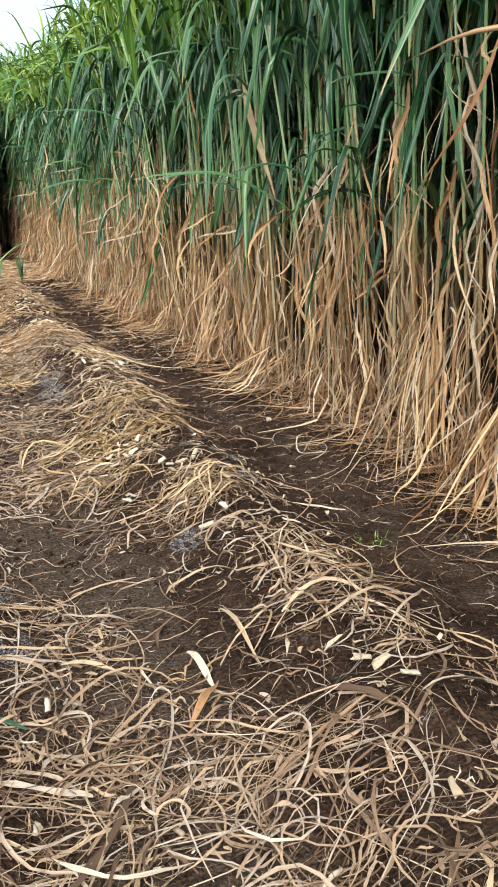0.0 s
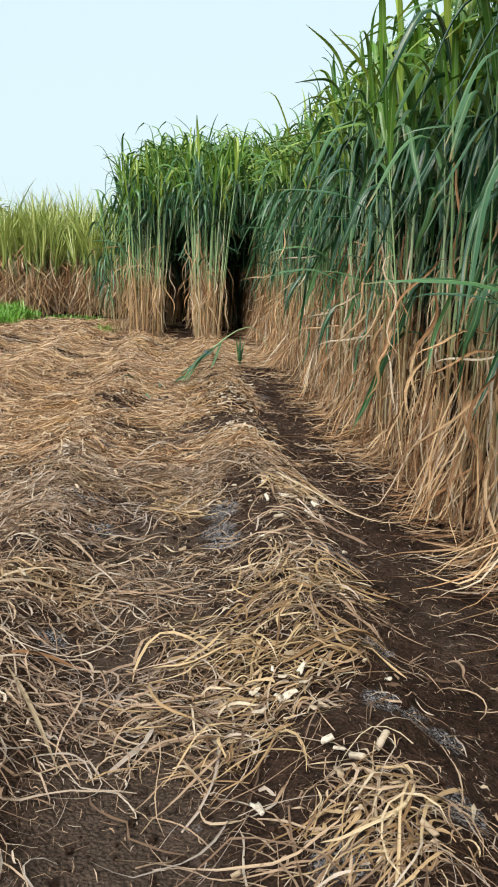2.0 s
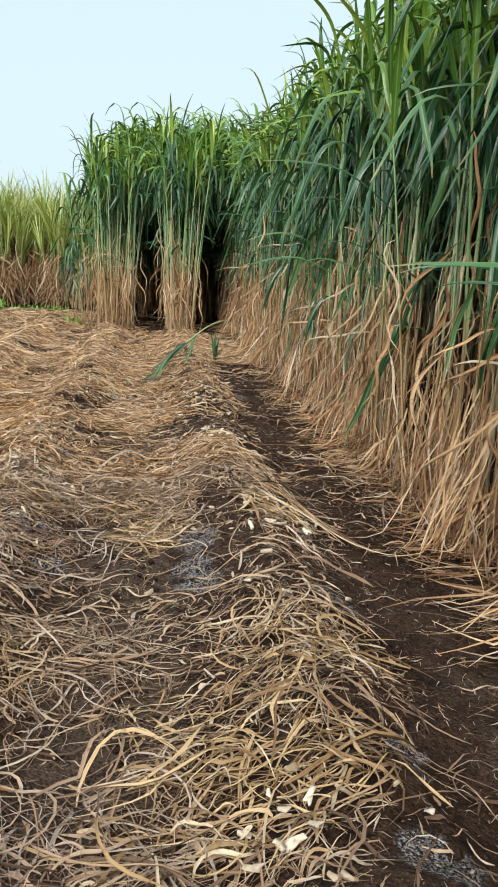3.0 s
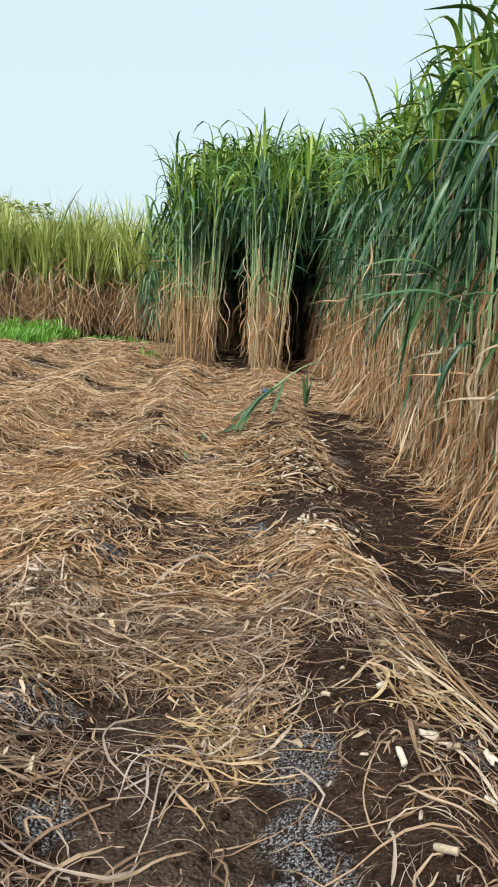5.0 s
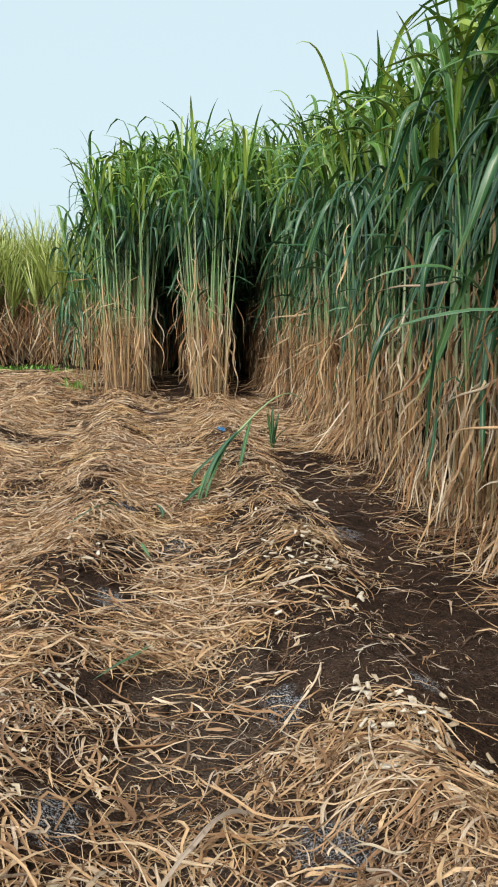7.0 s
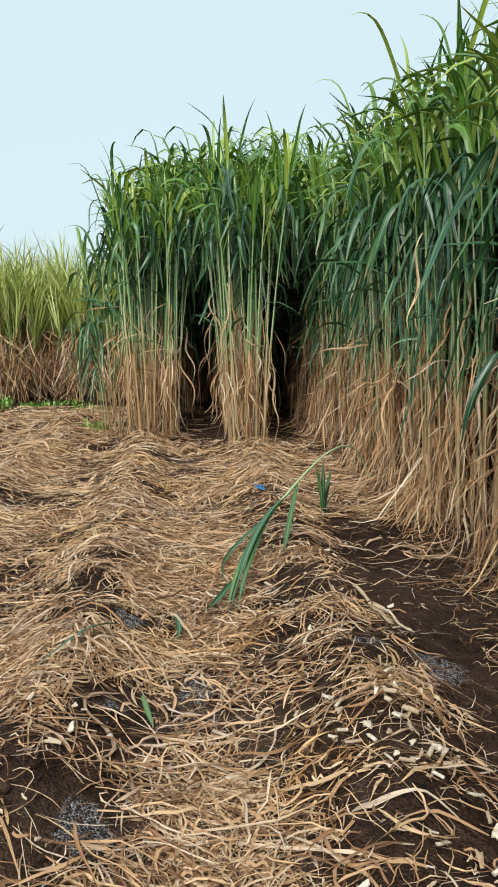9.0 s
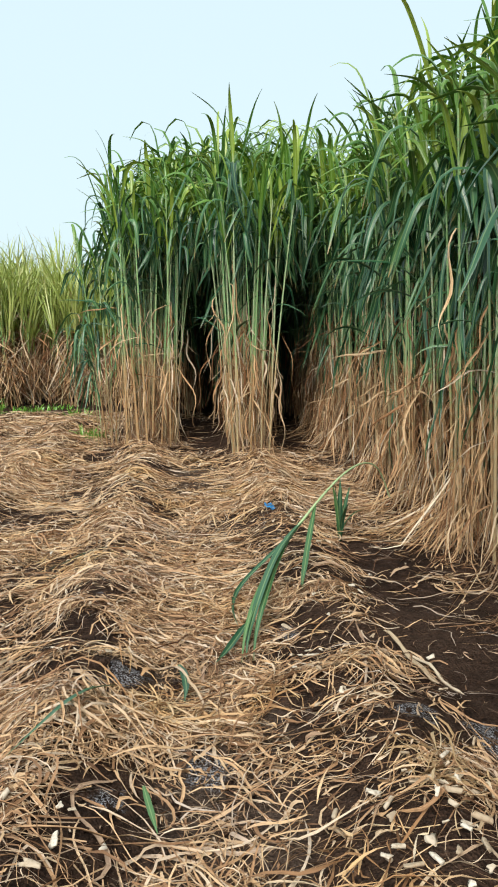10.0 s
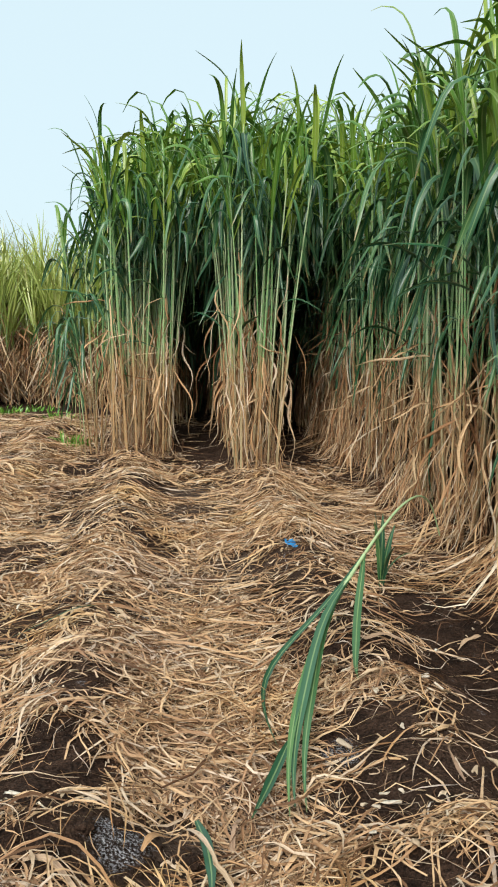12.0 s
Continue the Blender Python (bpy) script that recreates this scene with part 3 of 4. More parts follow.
def drooping_shoot(x, y, n, tall):
    """A short cane shoot whose long leaves arch outwards and hang."""
    root = thing("cane_shoot", "drooping grey-green cane shoot beside the standing row", "cane shoot", "side shoots of the cut row", at=(x, y, float(ground_z(x, y)) - 0.02))
    for i in range(n):
        b = Soup()
        b.add(blade(U(0.8, 1.25), U(0.026, 0.042), U(8, 34), U(160, 180), (U(0.3, 0.5), U(0.25, 0.45)), U(-0.12, 0.12), U(-50, 50), 12, 0.22, 3, 0.05))
        part("green_leaf", b.mesh("green_leaf", [M_GREEN]), root, m=pose(0, 0, tall * U(0.55, 1.0), 0, 0, U(110, 290)))
    me, curve, h = STALKS[0]
    part("stalk", me, root, m=pose(0, 0, 0, 0, -3, 160) @ Matrix.Diagonal((0.8, 0.8, tall / h, 1)))


for x, y, n, tall in ((-1.38, 20.4, 9, 1.5), (-1.50, 20.9, 10, 1.75), (-1.30, 20.15, 6, 1.2), (-1.45, 21.6, 7, 2.3), (-1.36, 22.0, 7, 2.9), (-1.34, 21.2, 6, 2.7)):
    drooping_shoot(x, y, n, tall)


# ---- the deep of the field: joined stretches of cane row ----
def row_stretch(n, length, hmin, hmax, mats, wide=0.22, canopy=False):
    s = Soup()
    for i in range(n):
        h, lean, bow = U(hmin, hmax), U(-0.03, 0.05), U(-0.012, 0.015)
        m = pose(U(-wide, wide), length * (i + U(0, 1)) / n, 0, 0, 0, U(0, 360))
        if not canopy:
            s.add(stalk_shape(h, lean, bow, False), m, 0)
        for kind, p, az, size in leaf_plan(h, (lean, bow), None, 1):
            if canopy and (kind in ("dry", "slant", "reach", "hang") or p[2] < 2.2):
                continue
            shape = THIN[kind][int(rng.integers(8))]
            which = {"top": 2, "arch": 1, "hang": 1, "reach": 1, "dry": 3, "slant": 3}[kind]
            s.add(shape, m @ Matrix.Translation(p) @ pose(0, 0, 0, 0, 0, az) @ Matrix.Scale(size, 4), which)
    return s.mesh("cane_row", mats)


# dry leaves deep in the rows get a darker colour that imitates shade
STRETCH = [row_stretch(15, 1.0, 2.6, 3.15, [M_STALK, M_GREEN, M_TOP, M_RUST_SHADED]) for _ in range(5)]

# leaves without stalks, added overhead to keep skylight out of the rows
SHADE_LEAVES = [row_stretch(30, 1.0, 2.6, 3.15, [M_STALK, M_GREEN, M_TOP, M_DRY], 0.3, True) for _ in range(3)]


def deep_rows():
    k = 0
    # fillers at ROW0 +- 0.7 and outer unseen rows added to keep light out
    for row, y0, y1 in ((FRONT + PITCH, -3, 34), (FRONT + 2 * PITCH, -4, 34), (FRONT, -4, 1), (FRONT, 23, 34), (ROW0, 21.3, 34), (ROW0 - PITCH, 22.6, 34), (ROW0 + 0.7, 23, 34), (ROW0 - 0.7, 24, 34), (FRONT + 3 * PITCH, -4, 34)):
        for yy in range(int(y1 - y0)):
            ob = thing("sugarcane_row", "dense shaded sugarcane deeper in the field, partly added to block light", "sugarcane", "rows deeper in the field", "stuff",
                       (row + U(-0.06, 0.06), y0 + yy, float(ground_z(row, y0 + yy)) - 0.03), STRETCH[k % 5])
            ob.scale.z = 1.0 if y0 + yy < 14 else 1.1
            k += 1
    # added leaf lids that darken the alleys and the row interior
    for row, y0, y1 in ((ROW0 + 0.45, 20, 27), (ROW0 + 0.95, 20, 27), (ROW0 - 0.45, 21, 27), (ROW0 - 0.95, 21, 27), (FRONT + 0.35, -3, 27), (FRONT + 0.7, -3, 27), (FRONT + 1.05, -3, 27), (FRONT + 2.1, -3, 27)):
        for yy in range(y0, y1):
            thing("cane_canopy", "dark green cane leaves added over the alley to block skylight", "sugarcane", "leaves over the alleys", "stuff",
                  (row, yy, float(ground_z(row, yy)) - 0.03), SHADE_LEAVES[yy % 3]).scale.z = 1.22 if row < FRONT else 0.96


deep_rows()


# ---- the lower, paler field beyond the headland ----
def pale_clump():
    top, foot = Soup(), Soup()
    for i in range(12):
        h = U(1.3, 2.1)
        m = pose(U(-0.4, 0.4), U(-0.35, 0.35), 0, U(-12, 12), U(-14, 14), U(0, 360))
        foot.add(stalk_shape(h, U(-0.05, 0.1), 0.0, False), m, 0)
        for j in range(12):
            z = h * U(0.74, 1.0)
            top.add(blade(U(1.1, 1.7), U(0.022, 0.036), U(4, 20), U(28, 95), U(1.2, 2.4), U(-0.1, 0.1), U(-40, 40), 5, 0.2, 2), m @ pose(0, 0, z, 0, 0, U(0, 360)))
        for j in range(4):
            foot.add(stalk_shape(U(0.7, 1.25), U(-0.1, 0.1), U(-0.1, 0.1), False), pose(U(-0.45, 0.45), U(-0.4, 0.4), U(0.02, 0.6), U(-50, 50), U(-55, 55), U(0, 360)), 1 + j % 2)
        for j in range(7):
            z = U(0.3, 2.0)
            foot.add(blade(U(0.5, 1.1), U(0.018, 0.036), U(50, 150), U(120, 190), -U(0.05, 0.5), U(-0.6, 0.6), U(-160, 160), 5, 0.2, 2), m @ pose(0, 0, min(z, h), 0, 0, U(0, 360)) @ Matrix.Scale(min(1, z / 0.9), 4), 1 + (j % 4 == 0))
    return top.mesh("leaf_crown", [M_PALE]), foot.mesh("dry_foot", [M_STALK, M_DRY, M_RUST_SHADED])


PALE = [pale_clump() for _ in range(5)]
for iy in range(4):
    for ix in range(19):
        px, py = -1.6 - ix * 0.74 + U(-0.2, 0.2), 27.0 + iy * 1.0 + U(-0.25, 0.25) - 0.05 * ix
        top, foot = PALE[int(rng.integers(5))]
        root = thing("cane_clump", "yellowish green sugarcane clump on a tangled dry brown foot", "sugarcane", "paler field beyond the headland",
                     at=(px, py, float(ground_z(px, py)) - 0.02))
        root.rotation_euler.z, root.scale = U(0, 6.28), (1, 1, U(1.02, 1.26))
        tagged(part("leaf_crown", top, root), kind="stuff")
        tagged(part("dry_foot", foot, root), kind="stuff")


# ---- litter on the ground ----
def ribbons(px, py, z, a, w, roll, cols, cup=0.28):
    """Ribbons along the given lines, one a row; returns points, quads and UVs."""
    n, m = px.shape
    pieces = []
    for c in np.linspace(-1, 1, cols):
        o = c * w / 2
        pieces.append(np.stack([px - np.sin(a) * o * np.cos(roll), py + np.cos(a) * o * np.cos(roll), z + o * np.sin(roll) + abs(c) * w * cup], -1))
    v = np.stack(pieces, 2).reshape(-1, 3)
    uv = np.stack(np.broadcast_arrays(np.linspace(0, 1, cols)[None, :], np.linspace(0, 1, m)[:, None]), -1).reshape(-1, 2)
    q = (sheet(m, cols)[None] + (np.arange(n) * m * cols)[:, None, None]).reshape(-1, 4)
    return v, q, np.tile(uv, (n, 1))


def litter(n, area, lmin, lmax, wmin, wmax, seg, cols, cover, lift, arch, across=0.0, seed=1, curl=1.0, kinks=0.45):
    """Many bent, kinked and torn dry leaves lying on the soil, thick where cover(x, y) is high."""
    g = np.random.default_rng(seed)
    x0, x1, y0, y1 = area
    cx, cy = g.uniform(x0, x1, 8 * n), g.uniform(y0, y1, 8 * n)
    ok = g.uniform(0, 1, 8 * n) < cover(cx, cy)
    cx, cy = cx[ok][:n], cy[ok][:n]
    n = len(cx)

    def each(values):
        return values[:, None]
    flow = (vnoise(cx * 0.9, cy * 0.9, 21) - 0.5) * 3.2
    head = np.where(g.uniform(0, 1, n) < across, flow + g.normal(0, 0.5, n), g.uniform(0, 2 * np.pi, n))
    L = lmin + (lmax - lmin) * g.uniform(0, 1, n) ** 1.8
    W = wmin + (wmax - wmin) * g.uniform(0, 1, n) ** 2.0
    s = np.linspace(-0.5, 0.5, seg + 1)
    bend = each(g.normal(0, 0.9, n)) * s * curl + each(g.normal(0, 0.28, n)) * np.sin(s * 6.28 + each(g.uniform(0, 6.28, n)))
    a = each(head) + bend
    for _ in range(2):
        a = a + each(np.where(g.uniform(0, 1, n) < kinks, g.normal(0, 0.75, n), 0)) * (s[None] > each(g.uniform(-0.4, 0.4, n)))
    px, py = np.cumsum(np.cos(a) * each(L / seg), 1), np.cumsum(np.sin(a) * each(L / seg), 1)
    px, py = px - px.mean(1, keepdims=True) + each(cx), py - py.mean(1, keepdims=True) + each(cy)
    z = ground_z(px, py) + each(0.004 + lift * g.uniform(0, 1, n) ** 1.5)
    z += each(g.uniform(0, 1, n) ** 3 * arch * np.clip(L / 0.3, 0.2, 1)) * (1 - 4 * s * s)
    z += each(0.010 * g.uniform(0, 1, n)) * np.sin(s * 9 + each(g.uniform(0, 6.28, n)))
    roll = each(g.normal(0, 0.45, n)) + each(g.normal(0, 1.0, n)) * s * 2
    w = each(W) * np.clip((0.5 - s) * each(g.uniform(1.2, 9.0, n)) + each(g.uniform(0.05, 0.6, n)), 0, 1) * np.clip((0.5 + s) * each(g.uniform(2.0, 9.0, n)) + each(g.uniform(0.1, 0.8, n)), 0, 1)
    w = w * (1 + 0.22 * np.sin(s * each(g.uniform(8, 22, n)) + each(g.uniform(0, 6.28, n))))
    return ribbons(px, py, z, a, w, roll, cols, each(np.abs(g.normal(0, 0.32, n))))


def stuff(name, piece, mats, label, category, smooth=True):
    s = Soup()
    s.add(piece)
    return tagged(new(name, s.mesh(name, mats, smooth)), label, category, kind="stuff")


MAT_LABEL = "thick mat of dry tan cane leaf litter"
stuff("straw_litter", litter(9500, (-2.0, 1.7, 0.9, 8), 0.06, 0.66, 0.002, 0.011, 9, 3, cover, 0.04, 0.08, 0.2, 5, 2.6, 0.25), [M_OLD], "dry tan cane leaf litter strewn over the soil", "straw")
stuff("straw_litter", litter(4200, (-2.0, 1.7, 0.9, 8), 0.02, 0.16, 0.003, 0.013, 4, 3, lambda x, y: cover(x, y) ** 0.8, 0.03, 0.03, 0.1, 15, 0.8), [M_OLD], "short torn pieces of dry cane leaf", "straw")
stuff("straw_litter", litter(17500, (-2.6, 1.7, 7.8, 13.8), 0.05, 0.55, 0.0028, 0.0130, 7, 3, cover, 0.045, 0.06, 0.22, 6, 2.0, 0.25), [M_STRAW], MAT_LABEL, "straw")
stuff("straw_litter", litter(16000, (-4.2, 1.7, 13.5, 18), 0.10, 0.75, 0.004, 0.016, 6, 2, cover, 0.05, 0.06, 0.25, 16, 1.4), [M_STRAW], MAT_LABEL, "straw")
stuff("straw_litter", litter(3000, (-5.0, -2.3, 8, 14), 0.10, 0.75, 0.006, 0.020, 5, 2, cover, 0.05, 0.06, 0.25, 17, 1.4), [M_STRAW], MAT_LABEL, "straw")
stuff("straw_litter", litter(16000, (-8.0, 1.7, 17.8, 25), 0.12, 0.80, 0.006, 0.022, 4, 2, cover, 0.06, 0.06, 0.25, 7), [M_STRAW], MAT_LABEL, "straw")
stuff("straw_litter", litter(22000, (-3.5, 1.6, 6.2, 18), 0.04, 0.26, 0.003, 0.014, 3, 2, lambda x, y: cover(x, y) ** 0.8, 0.016, 0.0, 0.3, 9), [M_STRAW], "flattened dry tan cane straw on the soil", "straw")
stuff("straw_litter", litter(1000, (-1.6, 1.75, 0.9, 9), 0.08, 0.5, 0.002, 0.007, 8, 2, lambda x, y: 0.4 + 0 * x, 0.015, 0.03, 0.2, 25, 2.6), [M_OLD], "thin dry strands scattered over bare soil", "straw")
stuff("straw_litter", litter(900, (-1.6, 1.75, 9, 17), 0.08, 0.5, 0.003, 0.009, 6, 2, lambda x, y: 0.4 + 0 * x, 0.02, 0.03, 0.2, 26, 2.2), [M_OLD], "thin dry strands scattered over bare soil", "straw")
# the litter goes on to the sides and behind, thinning out
def thinning(x, y):
    return cover(x, y) * np.clip((x + 9.5 + 1.5 * vnoise(x, y, 3)) / 4, 0, 1) * np.clip((y + 3.5 + 1.5 * vnoise(x, y, 6)) / 3, 0, 1)


for area, n, seed in (((-9.5, -1.9, -3.5, 14), 9000, 41), ((-9.5, -4.1, 13.5, 21), 4500, 42), ((-2.0, 1.7, -3.5, 1.0), 1500, 43)):
    stuff("straw_litter", litter(n, area, 0.08, 0.6, 0.005, 0.018, 4, 2, thinning, 0.04, 0.05, 0.25, seed), [M_STRAW if seed > 41 else M_OLD], "dry tan cane leaf litter strewn over the field", "straw")
# fresher golden heaps on the cut ridge
HEAPS = ((0.48, 4.49, 0.30), (0.75, 5.10, 0.26), (0.30, 4.20, 0.24), (0.55, 4.85, 0.22), (0.70, 3.42, 0.16), (0.22, 6.75, 0.16), (0.95, 7.0, 0.15), (0.85, 11.2, 0.15))


def heaped(x, y):
    out = 0 * x
    for a, b, r in HEAPS:
        out = np.maximum(out, np.clip(1.5 - np.hypot(x - a, (y - b) * 0.7) / r, 0, 1))
    return out * (0.35 + 0.65 * vnoise(x * 6, y * 6, 90))


stuff("straw_litter", litter(2000, (-0.4, 1.4, 1.4, 11.8), 0.08, 0.5, 0.004, 0.013, 8, 3, heaped, 0.05, 0.09, 0.6, 33, 1.8), [M_GOLD], "golden heaps of fresher dry cane leaves", "straw")
# crumbs of straw and bark between the leaves
stuff("straw_crumbs", litter(22000, (-1.8, 1.8, 0.9, 10), 0.012, 0.08, 0.0012, 0.005, 2, 2, lambda x, y: (0.45 + 0.55 * cover(x, y)) * np.clip((1.75 - x) / 0.6, 0.4, 1), 0.012, 0.0, 0.0, 8), [M_OLD], "small crumbs of broken straw on the soil", "straw")


# pale torn husks and cane shards, most on the cut ridges
def on_ridge(x, y):
    return np.exp(-((np.mod(x - ROW0 + 0.7, PITCH) - 0.7) / 0.25) ** 2) * (0.2 + 0.8 * vnoise(x * 2, y * 2, 88)) * (x < 1.3) * (0.1 + 0.9 * np.minimum(1, 1.6 * cover(x, y)))


stuff("cane_husks", litter(1100, (-1.6, 1.3, 1, 17), 0.03, 0.13, 0.005, 0.016, 4, 3, on_ridge, 0.06, 0.03, 0.0, 12, 0.4, 0.0), [M_HUSK], "pale torn husks and shards of cut cane", "straw")


# clods and crumbs of soil
def clods(n, area, seed):
    g = np.random.default_rng(seed)
    cx, cy = g.uniform(area[0], area[1], n), g.uniform(area[2], area[3], n)
    r = 0.003 + 0.014 * g.uniform(0, 1, n) ** 4
    corner = np.array([(x, y, z) for z in (-1, 1) for x, y in ((-1, -1), (1, -1), (1, 1), (-1, 1))], float)
    face = np.array([(0, 3, 2, 1), (4, 5, 6, 7), (0, 1, 5, 4), (1, 2, 6, 5), (2, 3, 7, 6), (3, 0, 4, 7)])
    c = corner[None] * g.uniform(0.45, 1.0, (n, 8, 3)) * r[:, None, None] * np.array([1, 1, 0.7])
    a = g.uniform(0, 6.28, n)[:, None]
    v = np.stack([c[..., 0] * np.cos(a) - c[..., 1] * np.sin(a) + cx[:, None], c[..., 0] * np.sin(a) + c[..., 1] * np.cos(a) + cy[:, None],
                  c[..., 2] + ground_z(cx, cy)[:, None] + 0.3 * r[:, None]], -1)
    return v.reshape(-1, 3), (face[None] + 8 * np.arange(n)[:, None, None]).reshape(-1, 4), np.zeros((8 * n, 2))


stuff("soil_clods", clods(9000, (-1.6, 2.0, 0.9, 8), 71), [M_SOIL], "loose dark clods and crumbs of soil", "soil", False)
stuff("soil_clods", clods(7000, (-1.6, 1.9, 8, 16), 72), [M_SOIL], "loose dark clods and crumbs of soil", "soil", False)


def clod_mesh(seed):
    """A rounded lump of soil with an uneven face."""
    bm = bmesh.new()
    bmesh.ops.create_icosphere(bm, subdivisions=2, radius=1.0)
    g = np.random.default_rng(seed)
    k = g.normal(0, 2.2, (4, 3))
    for v in bm.verts:
        v.co *= 1 + 0.16 * sum(math.sin(float(np.dot(q, v.co)) + i) for i, q in enumerate(k)) / 1.6
        v.co.z *= 0.7
    me = bpy.data.meshes.new("soil_clod")
    bm.to_mesh(me)
    bm.free()
    me.materials.append(M_SOIL)
    return me


CLODS = [clod_mesh(80 + i) for i in range(5)]
for i in range(190):
    a, b = (BARE + ASH)[i % (len(BARE) + len(ASH))]
    x, y, r = a + rng.normal(0, 0.16), b + rng.normal(0, 0.18), 0.007 + 0.022 * U(0, 1) ** 2.2
    lump = thing("soil_clod", "dark brown crumbly clod on the bare soil", "clod", "clods on the bare soil", at=(x, y, float(ground_z(x, y)) + 0.35 * r), me=CLODS[i % 5])
    lump.scale, lump.rotation_euler.z = (r, r * U(0.7, 1.2), r), U(0, 6.28)


# ---- dead leaves slumped from the foot of the row into the furrow ----
def drape(n, y0, y1, x, seed, seg=8, cols=3, reach=(0.05, 0.48), turn=np.pi, spread=1.0, high=0.85, xs=0.12):
    g = np.random.default_rng(seed)
    cx, cy = x + g.normal(0, xs, n), g.uniform(y0, y1, n)
    head = turn + g.normal(0, spread, n)
    hgt, rch = 0.05 + high * g.uniform(0, 1, n) ** 1.7, g.uniform(*reach, n) * (0.5 + 0.8 * vnoise(cy * 1.7, cy * 0, 66))
    s = np.linspace(0, 1, seg + 1)
    land, turnk = g.uniform(0.35, 0.85, n)[:, None], g.normal(0, 1.1, n)[:, None]
    out = np.clip((s - 0.75 * land) / (1 - 0.75 * land), 0, 1)
    px = cx[:, None] + np.cos(head[:, None] + turnk * out) * rch[:, None] * (out ** 1.3 + 0.12 * s) + g.normal(0, 0.025, n)[:, None] * np.sin(s * 7 + g.uniform(0, 6.28, n)[:, None])
    py = cy[:, None] + np.sin(head[:, None] + turnk * out) * rch[:, None] * out + g.normal(0, 0.08, n)[:, None] * np.sin(s * 6 + g.uniform(0, 6.28, n)[:, None])
    z = np.maximum(ground_z(px, py) + 0.006 + 0.06 * g.uniform(0, 1, n)[:, None] * np.sin(s * 3.1) ** 2, hgt[:, None] * np.clip(1 - s / land, 0, 1) ** g.uniform(0.7, 1.3, n)[:, None])
    w = (0.005 + 0.014 * g.uniform(0, 1, n) ** 2)[:, None] * np.clip((1.05 - s) * 2.0, 0.15, 1) * np.clip(0.15 + s * 4, 0, 1)
    a = head[:, None] + np.gradient(py - py[:, :1], axis=1) * 4
    return ribbons(px, py, z, a, w, g.normal(0, 0.7, n)[:, None] + g.normal(0, 1.2, n)[:, None] * s, cols)


def tangle(n, y0, y1, x, seed, seg=8, cols=3, low=0.2, high=1.75):
    """Dead leaves hanging criss-cross before the stalks."""
    g = np.random.default_rng(seed)
    cx, cy = x + g.normal(0, 0.11, n), g.uniform(y0, y1, n // 14 + 1)[g.integers(0, n // 14 + 1, n)] + g.normal(0, 0.09, n)
    z0 = low + (high - low) * g.uniform(0, 1, n) ** 1.6 * (0.6 + 0.8 * vnoise(cy * 1.6, cy * 0 + 2, 15))
    L = np.minimum(g.uniform(0.25, 0.95, n), z0 + 0.05)
    s = np.linspace(0, 1, seg + 1)
    tilt = g.normal(0, 0.30, n)[:, None] + g.normal(0, 0.45, n)[:, None] * np.sin(s * g.uniform(4, 10, n)[:, None] + g.uniform(0, 6.28, n)[:, None]) + g.normal(0, 0.9, n)[:, None] * (s - 0.5) + np.where(g.uniform(0, 1, n) < 0.25, g.normal(0, 1.3, n), 0)[:, None] * (s < 0.25)
    py = cy[:, None] + np.cumsum(np.sin(tilt), 1) * (L / seg)[:, None]
    pz = z0[:, None] - np.cumsum(np.cos(tilt), 1) * (L / seg)[:, None]
    px = cx[:, None] + g.normal(0, 0.10, n)[:, None] * s - 0.05 * s * g.uniform(0, 2, n)[:, None]
    pz = np.maximum(pz, ground_z(px, py) + 0.01)
    w = (0.005 + 0.015 * g.uniform(0, 1, n) ** 2)[:, None] * np.clip((1.05 - s) * 2.2, 0.12, 1) * np.clip(0.15 + s * 5, 0, 1)
    a = g.uniform(0, 6.28, n)[:, None] + g.normal(0, 1.5, n)[:, None] * s
    return ribbons(px, py, pz, a, w, 0.35 * np.sin(tilt), cols, 0.4)


def skirt(tufts, each_tuft, y0, y1, x, seed, seg=10, cols=3):
    """Tufts of dead leaves that sweep out from the foot of the row and come to lie in the furrow."""
    g = np.random.default_rng(seed)
    n = tufts * each_tuft
    own = np.repeat(np.arange(tufts), each_tuft)
    cx, cy = x + g.normal(0, 0.07, n), g.uniform(y0, y1, tufts)[own] + g.normal(0, 0.10, n)
    head = (np.pi + g.normal(0, 0.75, tufts))[own] + g.normal(0, 0.30, n)
    high, far = (g.uniform(0.15, 0.85, tufts))[own] * g.uniform(0.5, 1.15, n), g.uniform(0.12, 0.58, tufts)[own] * g.uniform(0.5, 1.2, n)
    s = np.linspace(0, 1, seg + 1)
    out = s[None] ** g.uniform(1.2, 2.2, n)[:, None]
    curl = g.normal(0, 0.5, n)[:, None] * s * s
    px = cx[:, None] + np.cos(head[:, None] + curl) * far[:, None] * out + 0.012 * np.sin(s * g.uniform(5, 12, n)[:, None])
    py = cy[:, None] + np.sin(head[:, None] + curl) * far[:, None] * out + g.normal(0, 0.03, n)[:, None] * np.sin(s * 6 + g.uniform(0, 6.28, n)[:, None])
    fall = np.clip(1 - s[None] / g.uniform(0.6, 0.95, n)[:, None], 0, 1)
    z = np.maximum(ground_z(px, py) + 0.008 + 0.03 * g.uniform(0, 1, n)[:, None], high[:, None] * (1 - (1 - fall) ** g.uniform(1.3, 2.4, n)[:, None]))
    w = (0.005 + 0.014 * g.uniform(0, 1, n) ** 2)[:, None] * np.clip((1.05 - s) * 2.2, 0.15, 1) * np.clip(0.2 + s * 4, 0, 1)
    a = head[:, None] + curl + 0 * s
    return ribbons(px, py, z, a, w, g.normal(0, 0.6, n)[:, None] + g.normal(0, 1.0, n)[:, None] * s, cols)


